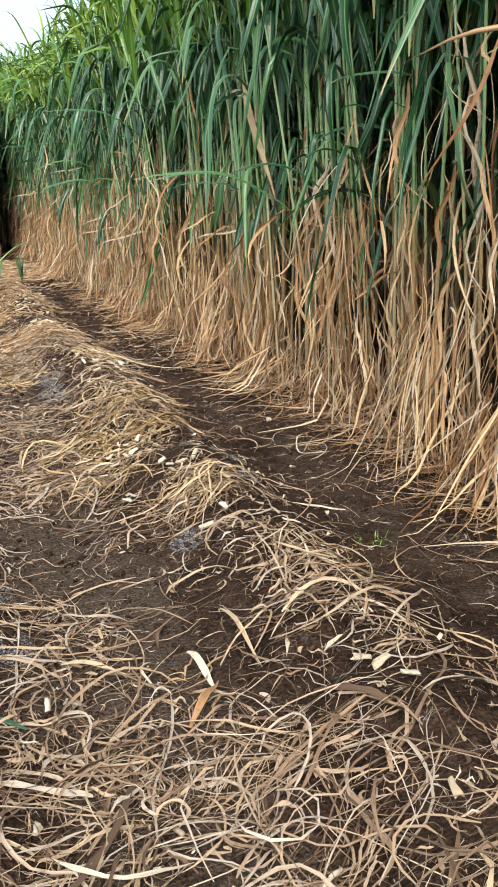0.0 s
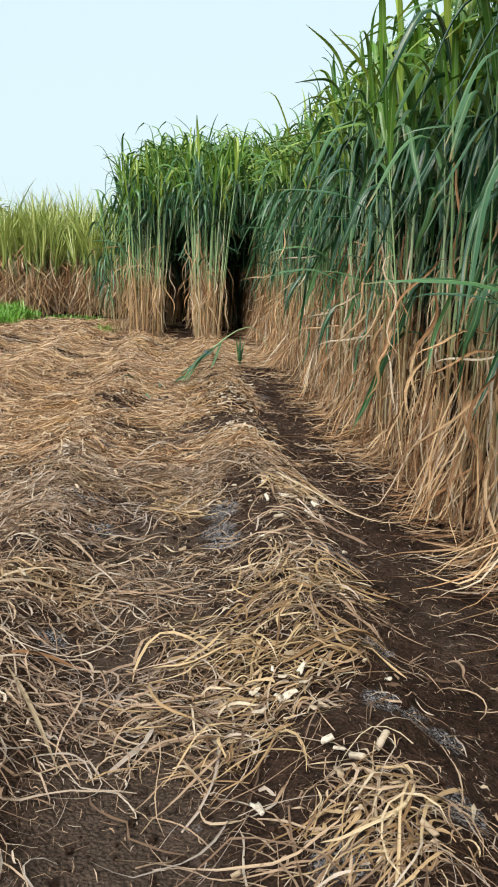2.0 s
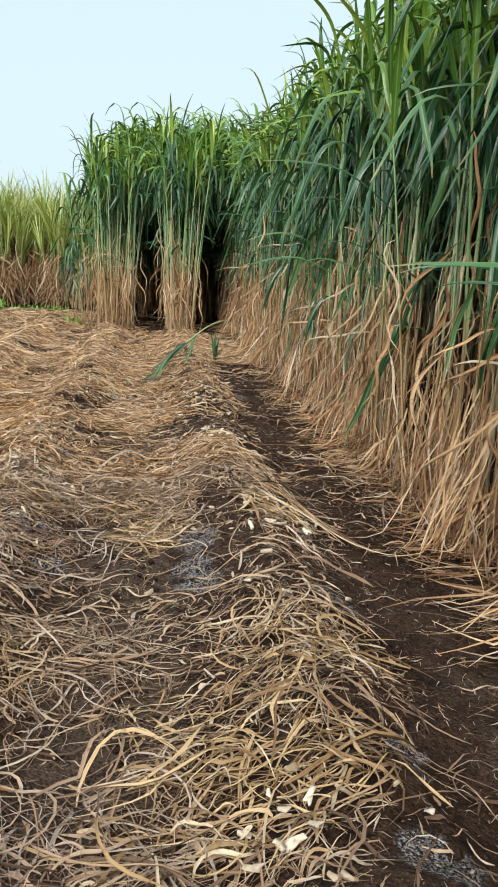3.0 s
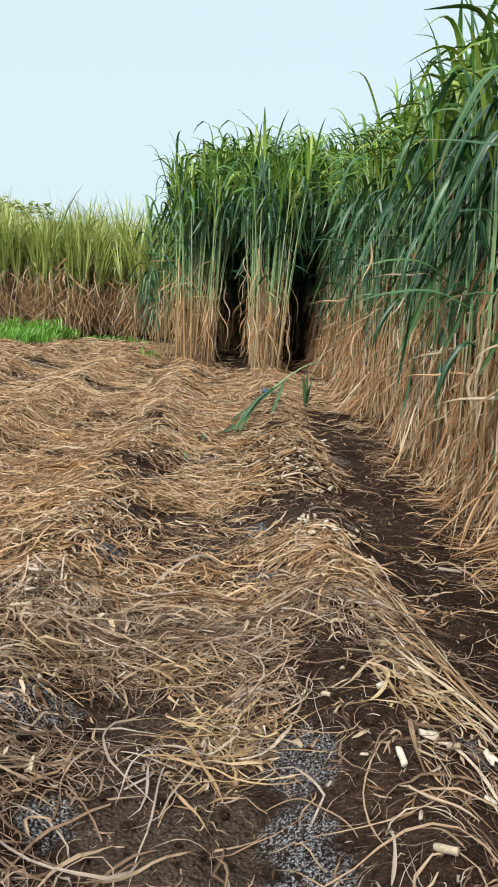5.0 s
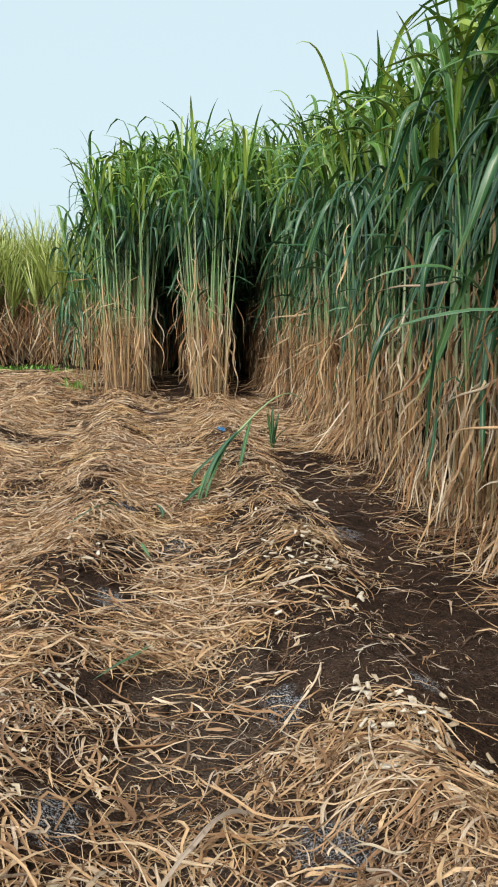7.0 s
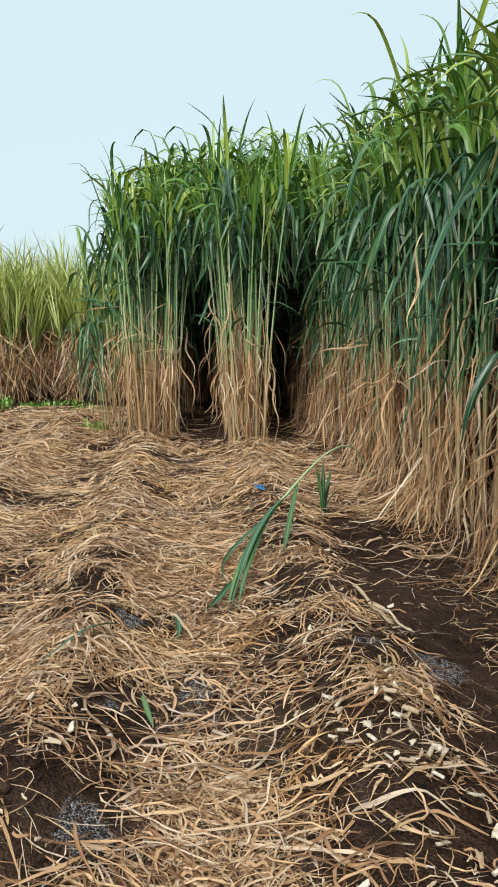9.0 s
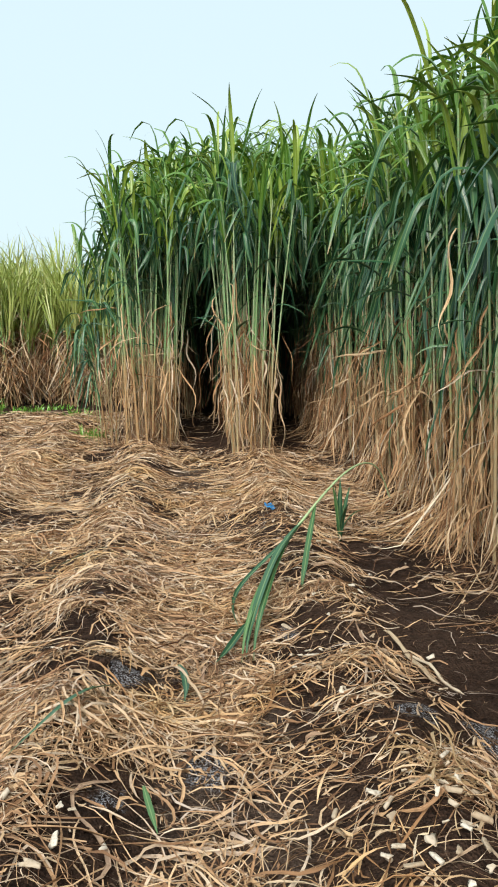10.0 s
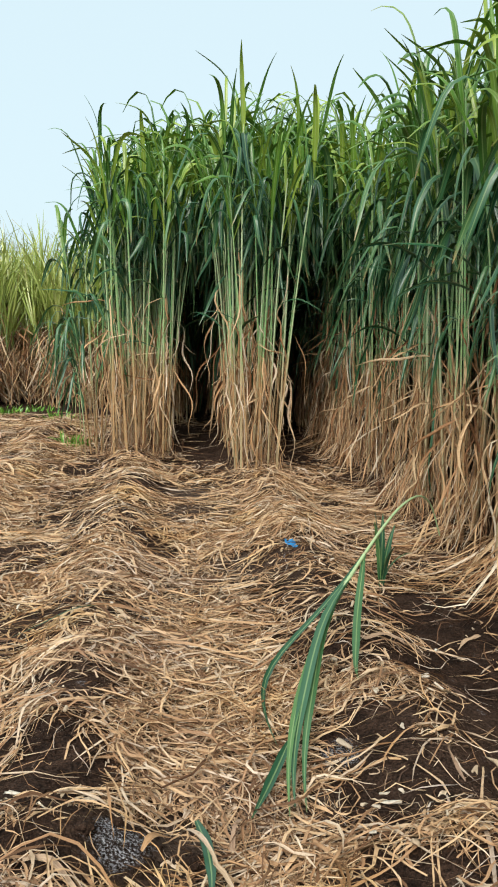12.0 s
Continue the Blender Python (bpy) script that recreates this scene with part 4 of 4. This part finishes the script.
stuff("slumped_leaves", skirt(26, 34, 1.4, 11, FRONT - 0.20, 58), [M_DRY], "dead tan leaves sweeping out from the cane foot", "straw")
stuff("slumped_leaves", skirt(32, 22, 11, 22, FRONT - 0.20, 59, 8, 2), [M_DRY], "dead tan leaves sweeping out from the cane foot", "straw")
stuff("hanging_dry_leaves", tangle(650, 1.3, 10, FRONT - 0.19, 61, 10), [M_DRY], "dead tan leaves hanging criss-cross on the cane", "straw")
stuff("hanging_dry_leaves", tangle(600, 10, 23, FRONT - 0.19, 62, 7, 2), [M_DRY], "dead tan leaves hanging criss-cross on the cane", "straw")
stuff("slumped_leaves", drape(1000, 1.2, 10, FRONT - 0.16, 51, high=0.7), [M_RUST_SHADED], "dead rusty tan leaves slumped round the cane foot", "straw")
stuff("slumped_leaves", drape(800, 10, 23, FRONT - 0.16, 52, 6, 2, high=0.7), [M_RUST_SHADED], "dead rusty tan leaves slumped round the cane foot", "straw")
stuff("slumped_leaves", drape(1100, 1.2, 12, FRONT - 0.22, 57, 8, 3, (0.12, 0.55), np.pi, 1.3, 0.28, 0.10), [M_RUST_SHADED], "dead rusty tan leaves heaped along the cane foot", "straw")
stuff("slumped_leaves", drape(260, 18.95, 19.3, ROW0, 53, 7, 2, (0.1, 0.45), -np.pi / 2, 1.2, 0.5, 0.13), [M_RUST_SHADED], "dead rusty tan leaves slumped round the cane foot", "straw")
stuff("slumped_leaves", drape(380, 20.1, 20.6, ROW0 - PITCH, 54, 7, 2, (0.1, 0.45), -np.pi / 2, 1.2, 0.5, 0.22), [M_RUST_SHADED], "dead rusty tan leaves slumped round the cane foot", "straw")


# ---- long single leaves lying on top ----
def single_leaves(n, seed):
    v, q, uv = litter(n, (-1.3, 1.6, 1.2, 14), 0.20, 0.70, 0.006, 0.019, 12, 3, lambda x, y: 0.3 + 0.7 * cover(x, y), 0.03, 0.10, 0.4, seed)
    k, f = 13 * 3, 12 * 2
    for i in range(len(v) // k):
        pts = v[i * k:(i + 1) * k]
        base = np.array([*pts[:, :2].mean(0), pts[:, 2].min()])
        me = quad_mesh("dry_cane_leaf", pts - base, q[:f], uv[:k], [M_OLD])
        thing("dry_cane_leaf", "long curled dry cane leaf lying on the litter", "leaf", "long fallen leaves", at=base, me=me)


single_leaves(240, 91)


# ---- cut ends of cane, cream inside ----
def chip_mesh(length, r, split, torn):
    """A cut or torn piece of cane: round, split along one side, with a frayed end."""
    z = np.array([-0.5, -0.5, -0.46, -0.1, 0.15, 0.46, 0.5, 0.5]) * length
    rad = np.array([0.001, 0.86, 1.0, 0.97, 1.04, 1.0, 0.88, 0.001]) * r
    pts = np.stack([z, 0.04 * length * np.sin(z / length * 4), 0 * z], 1)
    v, q, uv = tube(pts + np.array([[0, 0, 1e-5]]) * np.arange(8)[:, None], rad, 8)
    v[:, 2] = np.where(v[:, 2] > split * r, split * r + (v[:, 2] - split * r) * 0.3, v[:, 2])
    v[:, 0] += 0.35 * np.sign(v[:, 0]) * np.where(np.abs(v[:, 0]) > 0.4 * length, v[:, 1], 0)
    k = torn * np.clip(v[:, 0] / length + 0.3, 0, 1)
    v[:, 1] *= 1 + 1.6 * k
    v[:, 2] = v[:, 2] * (1 - 0.7 * k) + 0.5 * r * k * np.sin(v[:, 1] / r * 4)
    v[:, 0] += k * length * 0.25 * np.sin(v[:, 1] / r * 7 + split * 9)
    return quad_mesh("cane_chip", v, q, uv, [M_CHIP])


CHIPS = [chip_mesh(U(0.03, 0.09), U(0.009, 0.016), U(-0.1, 0.9), 0.0 if i % 3 == 0 else U(0.4, 1.0)) for i in range(12)]
STUBS = ((0.45, 4.09), (0.63, 3.89), (0.62, 4.25), (0.78, 4.46), (0.56, 4.11), (0.91, 2.97), (0.61, 3.93), (0.53, 4.13), (0.63, 1.28), (0.67, 2.21), (-0.27, 1.64), (0.04, 1.53),
         (1.24, 7.62), (1.22, 8.18), (0.28, 6.62), (-0.48, 7.75), (0.51, 10.76), (0.58, 10.7), (0.89, 10.66), (0.42, 11.0), (0.48, 12.38), (-1.1, 14.59), (-0.87, 14.25), (-0.49, 11.62))


def chip(x, y, size=1.0):
    ob = thing("cane_chip", "cream cut piece of cane among the straw", "cane piece", "cut cane pieces", at=(x, y, float(ground_z(x, y)) + U(0.025, 0.065)),
               me=CHIPS[int(rng.integers(12))])
    ob.rotation_euler, ob.scale = (U(-0.6, 0.6), U(-0.5, 0.5), U(0, 6.28)), (size, size, size)


for x, y in STUBS:
    chip(x, y, 0.7)
for x, y, n in ((0.60, 4.15, 8), (0.72, 3.75, 5), (0.84, 8.63, 12), (0.68, 8.85, 22), (0.89, 10.68, 14), (0.73, 9.10, 8), (-0.65, 7.82, 12), (-0.74, 8.92, 10), (0.76, 6.35, 7), (0.87, 10.27, 10),
                (-0.61, 9.30, 8), (0.74, 11.11, 8), (0.50, 10.85, 8), (0.85, 11.0, 10), (-0.57, 10.98, 5), (0.71, 12.99, 6), (0.52, 12.37, 6), (-0.38, 13.69, 5), (0.45, 16.74, 6), (0.28, 6.6, 3)):
    for i in range(n):
        chip(x + rng.normal(0, 0.10), y + rng.normal(0, 0.13), U(0.35, 0.8))
for i in range(110):
    row = (ROW0, ROW0, ROW0 - PITCH)[i % 3]
    chip(row + rng.normal(0, 0.22), U(1.5, 17), U(0.4, 0.8))


# ---- the cut green cane top on the ridge ----
def long_leaf(name, line, width, parent, mat, roll=0.0):
    """A leaf along a smooth line of points."""
    pts = np.array(line, float)
    t = np.linspace(0, len(pts) - 1, 15)
    pts = np.stack([np.interp(t, np.arange(len(pts)), pts[:, k]) for k in range(3)], 1)
    for _ in range(3):
        pts[1:-1] = (pts[:-2] + 2 * pts[1:-1] + pts[2:]) / 4
    s = np.linspace(0, 1, 15)[None]
    a = np.arctan2(np.gradient(pts[:, 1]), np.gradient(pts[:, 0]))[None]
    w = width * np.clip(0.4 + 2.5 * s, 0, 1) * np.clip((1.03 - s) * 2.2, 0.05, 1)
    v, q, uv = ribbons(pts[None, :, 0], pts[None, :, 1], pts[None, :, 2], a, w, roll + 0 * s, 3, 0.2)
    return part(name, quad_mesh(name, v, q, uv, [mat]), parent)


top = thing("cut_cane_top", "fresh green cane top fallen across the straw ridge", "cane top")
arc = np.array([(1.62, 15.22, 0.22), (1.50, 15.08, 0.50), (1.30, 14.74, 0.61), (1.08, 14.42, 0.58), (0.86, 14.09, 0.47), (0.68, 13.83, 0.35), (0.535, 13.62, 0.25)])
fine_t = np.linspace(0, 6, 25)
arc = np.stack([np.interp(fine_t, np.arange(7), arc[:, k]) for k in range(3)], 1)
for _ in range(4):
    arc[1:-1] = (arc[:-2] + 2 * arc[1:-1] + arc[2:]) / 4
sv, sq, suv = tube(arc, np.linspace(0.005, 0.011, 25), 7)
part("stem", quad_mesh("stem", sv, sq, suv + np.array([0, 1.6]), [M_STALK]), top, "pale green bent stem")
for dx, dy, w, lift in ((0.0, -0.02, 0.038, 0.0), (0.025, 0.03, 0.044, 0.03), (0.06, 0.0, 0.036, 0.0)):
    long_leaf("green_leaf", ((0.70, 13.86, 0.36), (0.54, 13.62, 0.26 + lift), (0.43 + 0.4 * dx, 13.36, 0.19 + lift), (0.34 + 0.8 * dx, 13.10, 0.13 + lift), (0.26 + dx, 12.88, 0.06), (0.21 + dx, 12.64 + dy, 0.0), (0.19 + dx, 12.42 + dy, -0.01)), w, top, M_FRESH, 0.3 - 4 * dx)
long_leaf("green_leaf", ((0.24, 12.80, 0.04), (0.19, 12.68, 0.02), (0.12, 12.52, 0.0), (0.06, 12.38, 0.0)), 0.034, top, M_FRESH, -0.4)
long_leaf("green_leaf", ((0.90, 14.15, 0.49), (0.66, 13.90, 0.28), (0.46, 13.75, 0.14), (0.31, 13.62, 0.06), (0.21, 13.45, 0.0), (0.18, 13.20, 0.0), (0.18, 12.98, 0.02), (0.20, 12.80, 0.02)), 0.026, top, M_FRESH, -0.4)
long_leaf("green_leaf", ((0.80, 14.00, 0.43), (0.76, 13.88, 0.33), (0.70, 13.70, 0.20), (0.66, 13.52, 0.12), (0.62, 13.36, 0.085), (0.61, 13.24, 0.08)), 0.040, top, M_FRESH, 0.3)
foot = thing("cane_shoot", "dark green young cane shoot beside the furrow", "cane shoot", at=(1.15, 14.94, float(ground_z(1.15, 14.94)) - 0.01))
for az, ln, end in ((200, 0.50, 25), (150, 0.55, 14), (100, 0.52, 10), (20, 0.46, 24), (300, 0.40, 60), (350, 0.36, 95)):
    b = Soup()
    b.add(blade(ln, 0.040, 3, end * 0.9, 1.6, U(-0.1, 0.1), U(-40, 40)))
    part("green_leaf", b.mesh("green_leaf", [M_FRESH]), foot, m=pose(0, 0, 0, 0, 0, az))
for line, w in ((((-0.39, 11.92), (-0.47, 11.78), (-0.56, 11.62), (-0.70, 11.28)), 0.040), (((-0.12, 12.40), (-0.09, 12.25), (-0.08, 12.12), (-0.09, 11.98)), 0.035), (((-0.23, 11.27), (-0.21, 11.19), (-0.19, 11.10), (-0.17, 11.02)), 0.022),
                (((-0.16, 9.72), (-0.23, 9.58), (-0.31, 9.44), (-0.39, 9.29)), 0.032), (((-0.25, 1.95), (-0.32, 2.05), (-0.42, 2.1), (-0.5, 2.2)), 0.03), (((-0.52, 14.20), (-0.70, 14.12), (-0.88, 14.03), (-1.06, 13.94)), 0.022)):
    lf = thing("green_cane_leaf", "cut green cane leaf lying on the straw", "leaf", "cut green leaves")
    spot = np.array(line)
    shift = np.column_stack([spot, ground_z(spot[:, 0], spot[:, 1]) + 0.085])
    long_leaf("blade", shift, w, lf, M_FRESH, 0.3)

# ---- broad dead leaves lying single on the soil: from, to, width, bow ----
for (ax, ay), (bx, by), w, bow, mat in (((-0.44, 4.31), (-0.18, 3.80), 0.030, 0.02, M_HUSK),
           ((-0.44, 4.39), (-0.16, 4.49), 0.035, 0.04, M_DRY),
           ((0.44, 2.37), (0.45, 2.01), 0.020, 0.01, M_HUSK),
           ((0.17, 1.85), (0.32, 2.05), 0.035, -0.06, M_DRY),
           ((-0.11, 2.34), (0.08, 2.17), 0.022, 0.02, M_HUSK),
           ((0.27, 2.21), (0.29, 1.97), 0.030, 0.03, M_HUSK),
           ((0.58, 2.15), (0.88, 2.31), 0.025, -0.03, M_DRY),
           ((0.27, 7.51), (0.31, 7.70), 0.022, 0.00, M_HUSK),
           ((-0.24, 7.52), (-0.22, 7.68), 0.025, 0.01, M_HUSK),
           ((-0.33, 7.61), (-0.28, 7.50), 0.030, 0.02, M_DRY),
           ((0.12, 7.84), (0.39, 7.97), 0.020, 0.02, M_DRY),
           ((0.40, 8.22), (0.55, 8.10), 0.018, 0.00, M_HUSK),
           ((-1.00, 12.37), (-0.95, 12.58), 0.030, 0.01, M_HUSK),
           ((0.46, 11.76), (0.66, 11.86), 0.025, 0.01, M_DRY),
           ((-0.29, 12.19), (-0.20, 12.36), 0.030, 0.02, M_DRY)):
    k = np.linspace(0, 1, 6)
    lx, ly = ax + (bx - ax) * k - (by - ay) * bow * 4 * k * (1 - k), ay + (by - ay) * k + (bx - ax) * bow * 4 * k * (1 - k)
    line = np.stack([lx, ly, ground_z(lx, ly) + 0.05 + 0.02 * np.sin(k * 5)], 1)
    lf = thing("dry_cane_leaf", "broad dead cane leaf lying single on the soil", "leaf", "long fallen leaves")
    long_leaf("blade", line, 0.75 * w, lf, mat, U(-0.5, 0.5))

# ---- long pale strands lying in bundles down the side of the ridge ----
for way, n in ((((0.92, 8.35), (1.05, 7.75), (1.15, 7.1), (1.28, 6.55), (1.48, 6.38), (1.68, 6.45)), 4), (((0.85, 7.55), (0.98, 7.40), (1.08, 7.15), (1.17, 6.92), (1.24, 6.70)), 5)):
    for i in range(n):
        spot = np.array(way) + np.array([[rng.normal(0, 0.035), rng.normal(0, 0.10)]]) + rng.normal(0, 0.028, (len(way), 2))
        lf = thing("dry_cane_leaf", "long pale dry cane leaf lying down the ridge side", "leaf", "long fallen leaves")
        long_leaf("blade", np.column_stack([spot, ground_z(spot[:, 0], spot[:, 1]) + U(0.03, 0.07)]), U(0.006, 0.014), lf, M_GOLD if i % 2 else M_STRAW, U(-0.6, 0.6))

# ---- a broken pale leaf folded over at the face of the row ----
broken = thing("broken_cane_leaf", "broad pale dry cane leaf snapped and hanging down", "leaf")
long_leaf("leaf_base", ((1.96, 6.05, 2.00), (1.93, 5.85, 1.98), (1.90, 5.65, 1.95), (1.88, 5.52, 1.90)), 0.045, broken, M_HUSK, 1.2)
long_leaf("leaf_blade", ((1.88, 5.56, 2.02), (1.87, 5.50, 1.88), (1.86, 5.40, 1.74), (1.86, 5.28, 1.58), (1.87, 5.18, 1.42), (1.88, 5.10, 1.25)), 0.045, broken, M_HUSK, 0.2)

# ---- scrap of blue plastic and the stick in the furrow ----
g0 = np.linspace(-1, 1, 7)
SX, SY = np.meshgrid(g0, g0)
sv = np.stack([0.045 * SX * (1 + 0.3 * np.sin(3 * SY)), 0.035 * SY * (1 + 0.25 * np.sin(4 * SX)), 0.012 * np.sin(4 * SX + 2) * np.cos(3 * SY) + 0.02], -1).reshape(-1, 3)
scrap = thing("plastic_scrap", "crumpled scrap of bright blue plastic on the straw", "litter", at=(0.63, 15.5, float(ground_z(0.63, 15.5)) + 0.02), me=quad_mesh("plastic_scrap", sv, sheet(7, 7), sv[:, :2], [M_BLUE]))
scrap.rotation_euler = (0.5, 0.2, 0.7)
zz = np.array([-0.11, -0.11, -0.105, -0.06, -0.05, -0.04, 0.03, 0.04, 0.05, 0.105, 0.11, 0.11])
rr = np.array([0.001, 0.015, 0.018, 0.017, 0.021, 0.017, 0.017, 0.021, 0.017, 0.018, 0.015, 0.001])
sv, sq, suv = tube(np.stack([zz + np.arange(12) * 1e-5, 0.004 * np.sin(zz * 20), 0 * zz], 1), rr, 9)
stick = thing("cane_stick", "short grey cut cane stick lying in the furrow", "stick", at=(1.47, 8.68, float(ground_z(1.47, 8.68)) + 0.010), me=quad_mesh("cane_stick", sv, sq, suv, [M_STICK]))
stick.rotation_euler.z, stick.scale = -0.35, (0.62, 0.62, 0.62)


# ---- dead pale cane stalks lying down the side of the ridge ----
for (ax, ay), (bx, by), r in (((0.96, 12.67), (1.07, 11.97), 0.011), ((0.90, 17.6), (1.33, 16.25), 0.014), ((1.02, 12.45), (1.16, 11.90), 0.008)):
    k = np.linspace(0, 1, 12)
    lx, ly = ax + (bx - ax) * k + 0.02 * np.sin(k * 5), ay + (by - ay) * k
    sv, sq, suv = tube(np.stack([lx, ly, ground_z(lx, ly) + 0.045 + 0.01 * np.sin(k * 7)], 1), r * (1 + 0.15 * np.cos(k * 34)) * np.clip(np.minimum(k, 1 - k) * 60 + 0.05, 0, 1), 7)
    base = np.array([(ax + bx) / 2, (ay + by) / 2, 0.0])
    thing("dead_cane_stalk", "pale dead cane stalk lying on the ridge side", "cane stalk", "dead stalks on the soil", at=base, me=quad_mesh("dead_cane_stalk", sv - base, sq, suv, [M_HUSK]))


# ---- green weeds at the headland ----
def weed(x, y, n, spread, tall, label="bright green low weeds at the field edge", slim=1.0):
    s = Soup()
    for i in range(n):
        r, a = spread * math.sqrt(U(0, 1)), U(0, 6.28)
        s.add(blade(tall * U(0.5, 1.1), slim * U(0.012, 0.03), U(2, 25), U(30, 110), U(0.8, 2), U(-0.1, 0.1), U(-50, 50), 4, 0.2, 2), pose(r * math.cos(a), 0.6 * r * math.sin(a), 0, 0, 0, U(0, 360)))
    thing("weed_patch", label, "weeds", "weeds along the headland", "stuff", (x, y, float(ground_z(x, y)) - 0.01), s.mesh("weed_patch", [M_WEED]))


for x, y, n, spread, tall in ((-4.7, 24.4, 480, 0.7, 0.62), (-5.8, 24.7, 420, 0.8, 0.48), (-3.3, 25.4, 60, 0.4, 0.22), (-2.2, 24.2, 60, 0.35, 0.25), (-1.55, 21.3, 40, 0.2, 0.35), (-7.2, 24.9, 300, 0.8, 0.38), (-2.9, 26.0, 50, 0.4, 0.2), (-4.65, 22.99, 420, 0.75, 0.42), (-4.19, 24.79, 240, 0.5, 0.40)):
    weed(x, y, n, spread, tall)
weed(1.18, 2.69, 34, 0.10, 0.05, "small tuft of fresh green grass on the ridge", 0.13)


# ---- a far tree over the paler field ----
def far_tree(x, y, h):
    root = thing("tree", "distant broad yellowish green tree behind the cane", "tree", at=(x, y, -0.1))
    root.scale = (1.7, 1.7, 1.0)
    part_s = Soup()
    part_s.add(tube(np.array([(0, 0, 0), (0.1, 0, h * 0.2), (0, 0.1, h * 0.4), (0.15, 0, h * 0.6)]), (0.28, 0.22, 0.18, 0.1), 8))
    for k in range(7):
        a = k * 0.9
        part_s.add(tube(np.array([(0.05, 0, h * 0.35), (h * 0.12 * math.cos(a), h * 0.12 * math.sin(a), h * 0.52), (h * 0.25 * math.cos(a), h * 0.25 * math.sin(a), h * U(0.6, 0.8))]), (0.12, 0.08, 0.03), 6))
    part("trunk", part_s.mesh("trunk", [M_BARK]), root)
    cr = Soup()
    centres = [(U(-1, 1) * h * 0.3, U(-1, 1) * h * 0.3, h * U(0.5, 0.9), U(0.10, 0.17) * h) for _ in range(26)]
    for i in range(5200):
        cxx, cyy, cz, r = centres[i % 26]
        d = Vector((rng.normal(), rng.normal(), rng.normal())).normalized() * r * U(0.6, 1.05)
        cr.add(blade(U(0.18, 0.34), U(0.10, 0.18), U(20, 120), U(60, 170), 1, 0.1, U(-80, 80), 2, 0.1, 2), pose(cxx + d.x, cyy + d.y, cz + d.z, 0, 0, U(0, 360)))
    tagged(part("crown", cr.mesh("crown", [M_PALE]), root), kind="stuff")


far_tree(-13.9, 52.0, 6.3)
